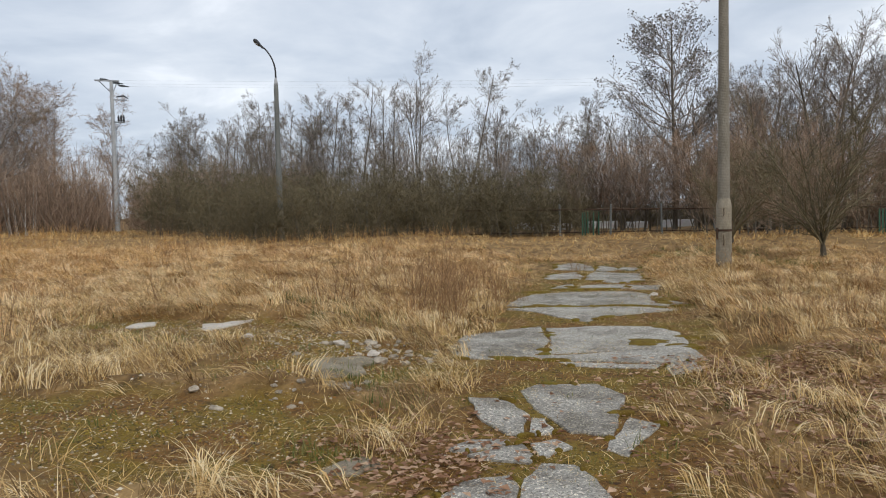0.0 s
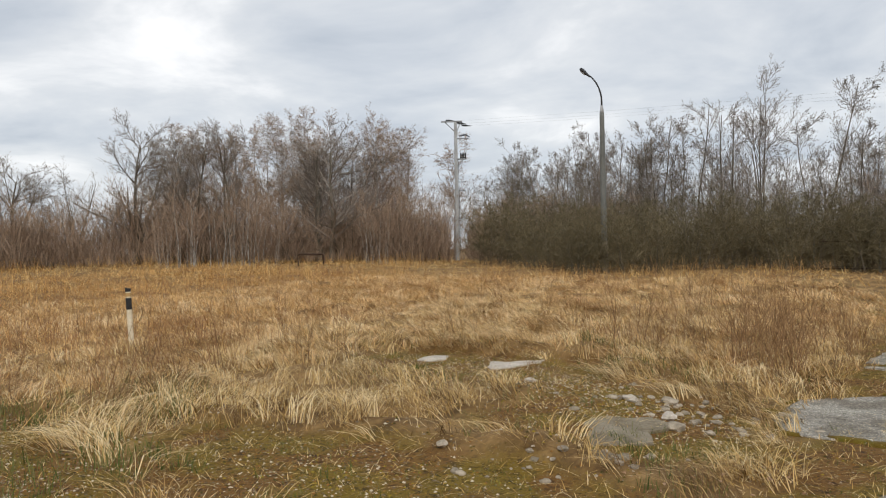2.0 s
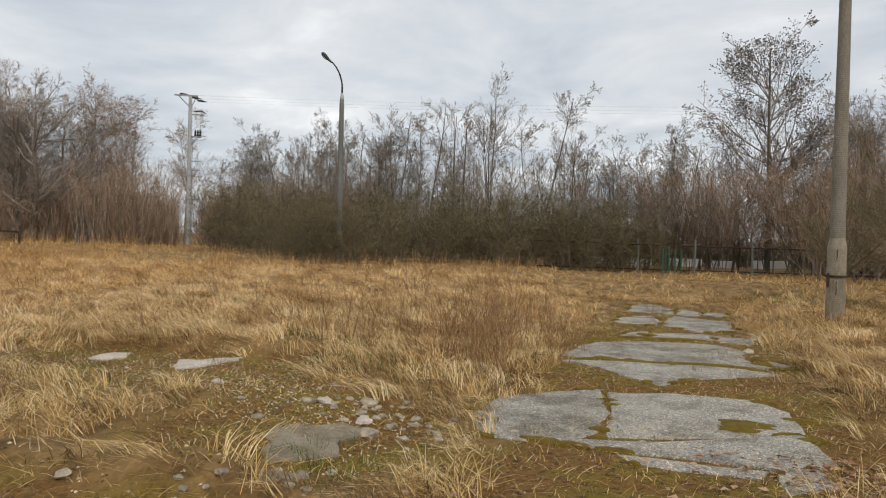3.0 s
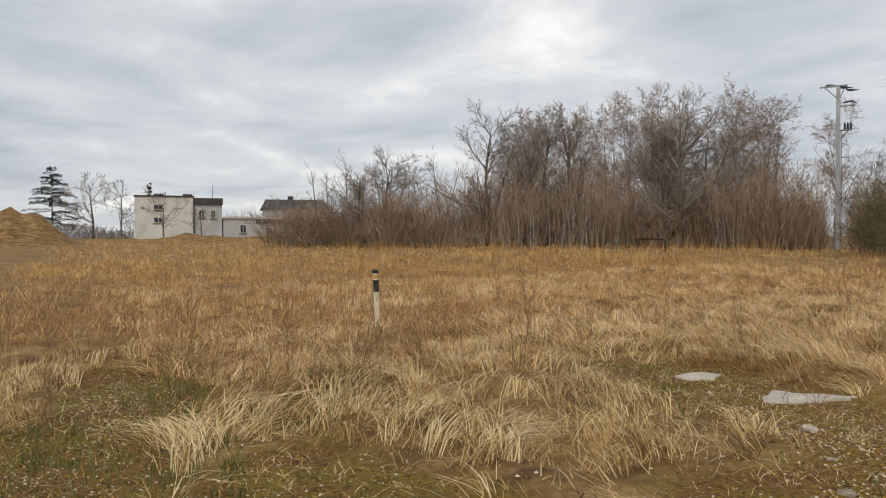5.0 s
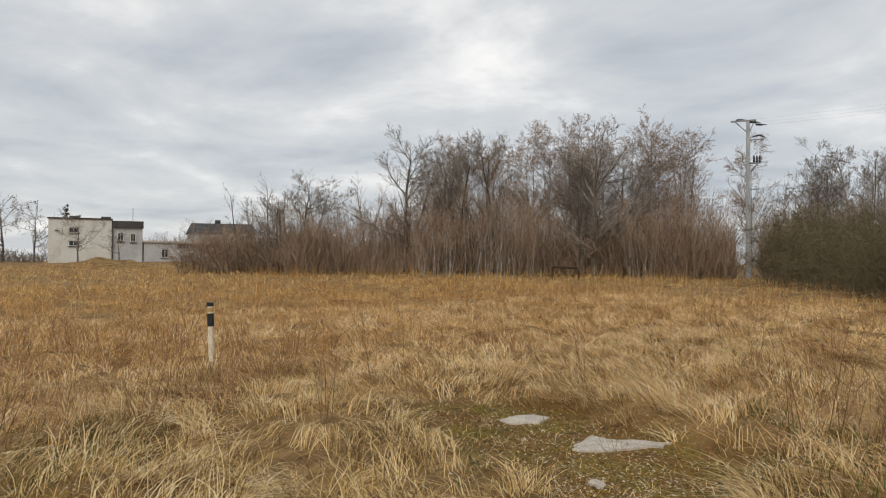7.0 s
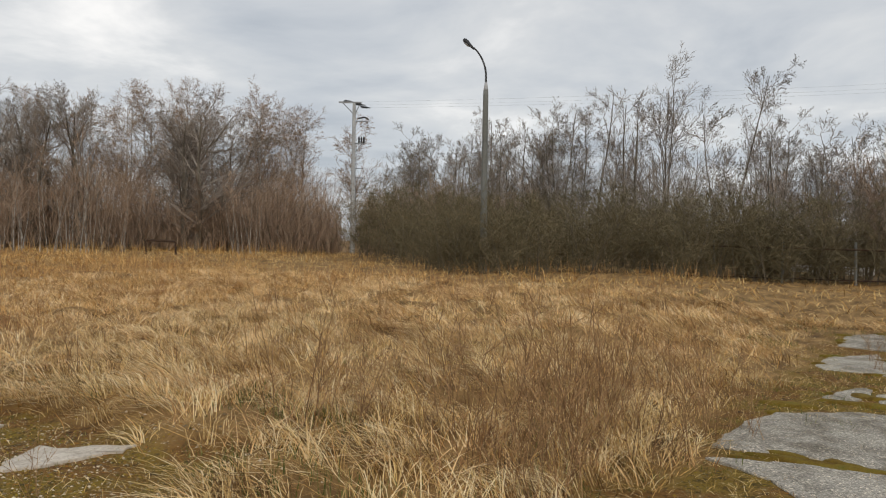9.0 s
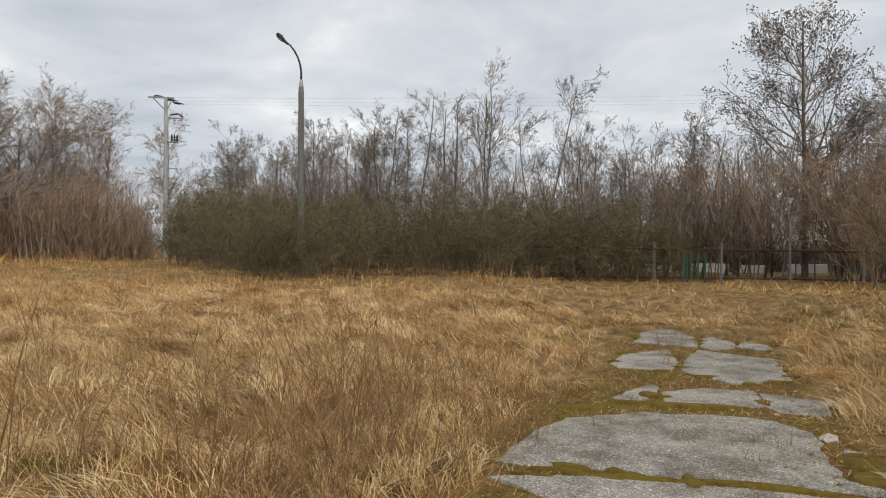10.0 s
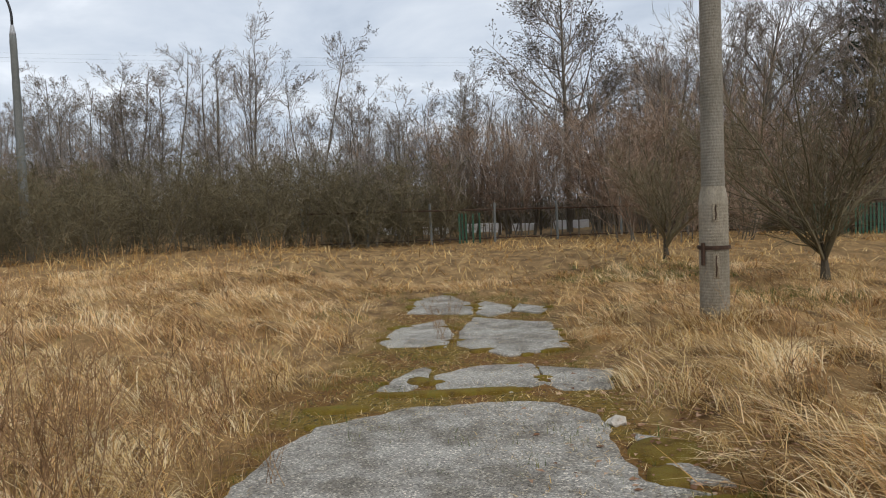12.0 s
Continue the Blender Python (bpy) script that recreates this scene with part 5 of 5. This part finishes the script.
def moss_cushions(seed):
    """Low ragged cushions of moss over the slabs' edges and joints, in one mesh."""
    rng = random.Random(seed)
    vs, fs = [], []
    def cushion(x, y, rx, ry, turn, h):
        n, b = 18, len(vs)
        c, s = math.cos(turn), math.sin(turn)
        for k, (f, lift) in enumerate(((1.0, -0.03), (0.9, 0.25), (0.6, 0.8))):
            for i in range(n):
                a = 2 * math.pi * i / n
                j = 1 + 0.45 * noise.noise(Vector((2.2 * math.cos(a) + x, 2.2 * math.sin(a) + y, seed)))
                u, v = rx * f * j * math.cos(a), ry * f * j * math.sin(a)
                px, py = x + u * c - v * s, y + u * s + v * c
                vs.append((px, py, ground_z(px, py) - 0.012 if k == 0 else ground_z(px, py) + 0.022 + h * lift * (1 + 0.5 * fbm(px, py, 0.06, 3))))
        vs.append((x, y, ground_z(x, y) + 0.026 + h))
        for k in range(2):
            fs.extend((b + k * n + i, b + k * n + (i + 1) % n, b + (k + 1) * n + (i + 1) % n, b + (k + 1) * n + i) for i in range(n))
        fs.extend((b + 2 * n + i, b + 2 * n + (i + 1) % n, b + 3 * n) for i in range(n))
    for ob in [o for o in road.children]:
        rim = [v.co for v in ob.data.vertices][: (len(ob.data.vertices) - 1) // 4]
        fit = min(1.0, len(rim) / 60)
        for _ in range(max(2, len(rim) // 9)):
            p = rng.choice(rim)
            cushion(ob.location.x + p.x * 1.02, ob.location.y + p.y * 1.02, fit * rng.uniform(0.06, 0.22), fit * rng.uniform(0.04, 0.09), rng.uniform(-0.5, 0.5) if rng.random() < 0.7 else rng.uniform(0, 3.1), rng.uniform(0.008, 0.02))
    for x, y, rx, ry in ((0.85, 10.15, 0.3, 0.22), (0.75, 9.85, 0.2, 0.1), (1.72, 14.5, 0.26, 0.3), (1.6, 14.05, 0.14, 0.2), (-0.05, 16.9, 0.12, 0.2), (-0.3, 13.62, 0.7, 0.07), (0.9, 13.62, 0.6, 0.07), (0.3, 16.4, 0.8, 0.1), (-0.75, 15.95, 0.3, 0.12)):
        cushion(x, y, rx, ry, rng.uniform(-0.1, 0.1), 0.018)
    tagged(new("moss", mesh_of("moss", vs, fs, M_MOSS, True)), "brown-green moss cushions on the slab joints", "moss", kind="stuff")


moss_cushions(3)


def flat_piece(name, label, category, mat, corners, seed, thick, proud):
    vs, fs, (cx, cy) = rough_slab(list(corners), seed, thick, proud)
    ob = new(name, mesh_of(name, vs, fs, mat))
    ob.location = (cx, cy, 0)
    return tagged(ob, label, category)


flat_piece("concrete_fragment", "flat pale broken concrete piece on moss", "rubble", M_PALE, ((-5.06, 9.88), (-5.25, 10.26), (-5.06, 10.26), (-4.92, 10.47), (-4.63, 10.58), (-4.62, 10.37), (-4.9, 9.77)), 31, 0.1, 0.022)
flat_piece("concrete_fragment", "small pale broken concrete piece on moss", "rubble", M_PALE, ((-6.25, 9.96), (-6.3, 10.33), (-6.08, 10.47), (-5.95, 10.21), (-6.06, 9.94)), 32, 0.1, 0.022)
flat_piece("concrete_patch", "worn grey concrete patch in moss", "paving", M_PATCH, ((-2.99, 7.78), (-2.91, 8.02), (-2.48, 8.45), (-2.21, 8.3), (-2.29, 7.96), (-2.17, 7.66), (-2.53, 7.24), (-2.65, 7.39), (-2.74, 7.64)), 33, 0.1, 0.012)
flat_piece("concrete_patch", "worn strip of old concrete in moss", "paving", M_PATCH, ((-2.47, 6.44), (-2.46, 6.77), (-2.41, 7.09), (-2.21, 7.12), (-2.18, 6.95), (-2.34, 6.55)), 34, 0.1, 0.01)


flat_piece("concrete_patch", "small grey concrete remnant sunk in moss", "paving", M_PATCH, ((-1.75, 4.85), (-1.45, 4.85), (-1.42, 5.12), (-1.62, 5.2)), 35, 0.1, 0.012)


def stone(label, x, y, size, seed, mat=M_STONE):
    bm = bmesh.new()
    bmesh.ops.create_icosphere(bm, subdivisions=2, radius=1.0)
    for v in bm.verts:
        n = 1 + 0.5 * noise.noise(v.co * 1.3 + Vector((seed, 0, seed))) + 0.22 * noise.noise(v.co * 3.1 + Vector((0, seed, 0)))
        v.co = Vector((v.co.x * n * size, v.co.y * n * size * 0.72, v.co.z * n * size * 0.5))
    ob = part("stone", bm, mat)
    ob.matrix_basis = pose(x, y, ground_z(x, y) + size * 0.2, 0, 0, seed * 77 % 360)
    return tagged(ob, label, "stone", "loose stones")


stone("pale rounded stone in rubble", -2.35, 8.62, 0.095, 1, M_PALE)
stone("pale angular stone in rubble", -2.85, 8.95, 0.085, 2, M_PALE)
stone("pale stone at the edge of the road slab", 1.54, 15.22, 0.1, 3, M_PALE)
stone("grey stone half sunk in moss", -2.2, 8.3, 0.1, 4)
stone("grey stone on mossy ground", -2.55, 9.25, 0.09, 5)
stone("grey stone on mossy ground", -3.35, 6.35, 0.06, 6)
stone("pale lump of concrete by the moss", -4.1, 9.2, 0.07, 7, M_PALE)
_rng = random.Random(8)
for i in range(64):
    stone("small stone in loose rubble", _rng.gauss(-2.3, 0.45), _rng.gauss(8.9, 0.42), _rng.uniform(0.018, 0.055), 10 + i)
for i in range(26):
    f = i / 26
    stone("small stone in loose rubble", -2.0 - 0.9 * f + _rng.gauss(0, 0.12), 7.3 - 1.3 * f + _rng.gauss(0, 0.15), _rng.uniform(0.015, 0.045), 50 + i)


def litter(name, label, n, area, size, mat, seed, flat=True):
    """Many small flat or lumpy bits in one mesh."""
    rng = random.Random(seed)
    vs, fs = [], []
    for _ in range(n):
        x, y = area(rng)
        z = ground_z(x, y)
        s = size * rng.uniform(0.5, 1.3)
        a = rng.uniform(0, 6.28)
        c, d = math.cos(a), math.sin(a)
        b = len(vs)
        if flat:
            lift = rng.uniform(0.01, 0.05)
            for u, v, k in ((-1, 0, 0.0), (-0.2, 0.55, 0.25), (1, 0, 0.1), (-0.2, -0.55, 0.35)):
                vs.append((x + s * (u * c - v * d), y + s * (u * d + v * c), z + lift + s * k * rng.uniform(0.2, 1.6)))
            fs.append((b, b + 1, b + 2))
            fs.append((b, b + 2, b + 3))
        else:
            for u, v, k in ((-1, -0.6, 0), (0.9, -0.8, 0), (1, 0.7, 0), (-0.8, 0.9, 0), (0.05, 0.1, 0.75)):
                vs.append((x + s * (u * c - v * d) * rng.uniform(0.7, 1.1), y + s * (u * d + v * c) * rng.uniform(0.7, 1.1), z - 0.004 + s * k))
            fs += [(b, b + 1, b + 4), (b + 1, b + 2, b + 4), (b + 2, b + 3, b + 4), (b + 3, b, b + 4)]
    tagged(new(name, mesh_of(name, vs, fs, mat)), label, name.replace("_", " "), kind="stuff")


def moss_area(rng):
    cx, cy, rx, ry = rng.choice(MOSS[:6])
    return cx + rng.gauss(0, 0.5) * rx, cy + rng.gauss(0, 0.5) * ry


litter("gravel", "pale gravel bits strewn on the moss", 10000, moss_area, 0.014, M_GRAVEL, 3, False)
litter("gravel", "gravel and grit in the road joints", 2600, lambda r: (r.uniform(-1.6, 2.0), r.uniform(4, 23)), 0.010, M_GRAVEL, 4, False)
litter("moss_clumps", "small clumps of brown and green moss", 15000, moss_area, 0.014, M_MOSSBIT, 8, False)
litter("moss_clumps", "small clumps of moss along the road", 6000, lambda r: (r.gauss(0.1, 0.9), r.uniform(3.2, 24)), 0.016, M_MOSSBIT, 9, False)
litter("fallen_leaves", "curled brown fallen leaves in the grass", 4200, lambda r: (r.gauss(2.2, 0.9), r.uniform(3.2, 9)), 0.038, M_LEAF, 5)
litter("fallen_leaves", "curled brown fallen leaves in the moss", 800, lambda r: (r.gauss(-1.2, 0.38), r.gauss(5.0, 0.7)), 0.034, M_LEAF, 6)
litter("fallen_leaves", "curled brown leaves at the road's edge", 700, lambda r: (r.gauss(2.1, 0.5), r.uniform(12, 18)), 0.032, M_LEAF, 7)


# ---------- weeds: thin branching dry stems ----------
def weed(seed, h, stems):
    w = Wood(seed)
    for _ in range(stems):
        d = Vector((w.rng.gauss(0, 0.22), w.rng.gauss(0, 0.22), 1)).normalized()
        pts = w.path(Vector((w.rng.gauss(0, 0.07), w.rng.gauss(0, 0.07), -0.03)), d, h * w.rng.uniform(0.6, 1.1), 4, 0.07, 0.02)
        w.limb("weed", pts, 0.0034, 0.0012, 3)
        for _ in range(w.rng.randrange(4, 9)):
            f = w.rng.uniform(1.0, 3.9)
            q = pts[int(f)].lerp(pts[int(f) + 1], f % 1)
            w.limb("weed", w.path(q, w.out_dir((pts[-1] - pts[0]).normalized(), w.rng.uniform(0.4, 0.9)), h * w.rng.uniform(0.12, 0.3), 2, 0.1, 0.05), 0.0028, 0.001, 2)
    return mesh_of("dry_weed", *w.parts["weed"], M_STEM)


WEEDS = [weed(s, 0.8, 6) for s in range(5)]


def weeds(spots, seed, label, lo=0.8, hi=1.2):
    rng = random.Random(seed)
    for x, y in spots:
        ob = new("dry_weed", WEEDS[rng.randrange(5)])
        ob.matrix_basis = at(x, y, rng.uniform(0, 6.28), rng.uniform(lo, hi))
        tagged(ob, label, "weed", "dry weeds")


_rng = random.Random(4)
weeds([(_rng.gauss(-2.3, 0.55), _rng.uniform(11.3, 16.5)) for _ in range(26)], 1, "thin reddish-brown dry weed stems by the road")
weeds([(_rng.uniform(-14, -6.5), _rng.uniform(2.5, 10)) for _ in range(45)], 2, "thin brown dry weed stems in field grass")
weeds([(_rng.uniform(-14, -3), _rng.uniform(11, 22)) for _ in range(26)], 3, "thin brown dry weed stems in field grass")
weeds([(0.15, 19.4), (0.3, 18.9), (0.1, 20.3), (-0.9, 14.2), (-1.05, 14.6), (0.35, 21.6)], 4, "small dry weed growing in a slab joint", 0.7, 0.95)
weeds([(_rng.uniform(2.6, 6), _rng.uniform(8, 20)) for _ in range(22)], 5, "thin brown dry weed stems in field grass", 0.6, 1.0)
weeds([(_rng.gauss(-1.9, 0.35), _rng.uniform(11, 14.5)) for _ in range(14)], 7, "thin reddish-brown dry weed stems by the road", 0.7, 1.3)
weeds([(_rng.uniform(-3.6, -1.7), _rng.uniform(11.2, 14.0)) for _ in range(20)], 8, "tall thin brown dry weed stems by the road", 1.1, 1.45)
weeds([(-4.3, 9.6), (-3.6, 8.4), (-4.6, 11.4)], 6, "dark dry weed standing by the moss", 0.6, 0.8)
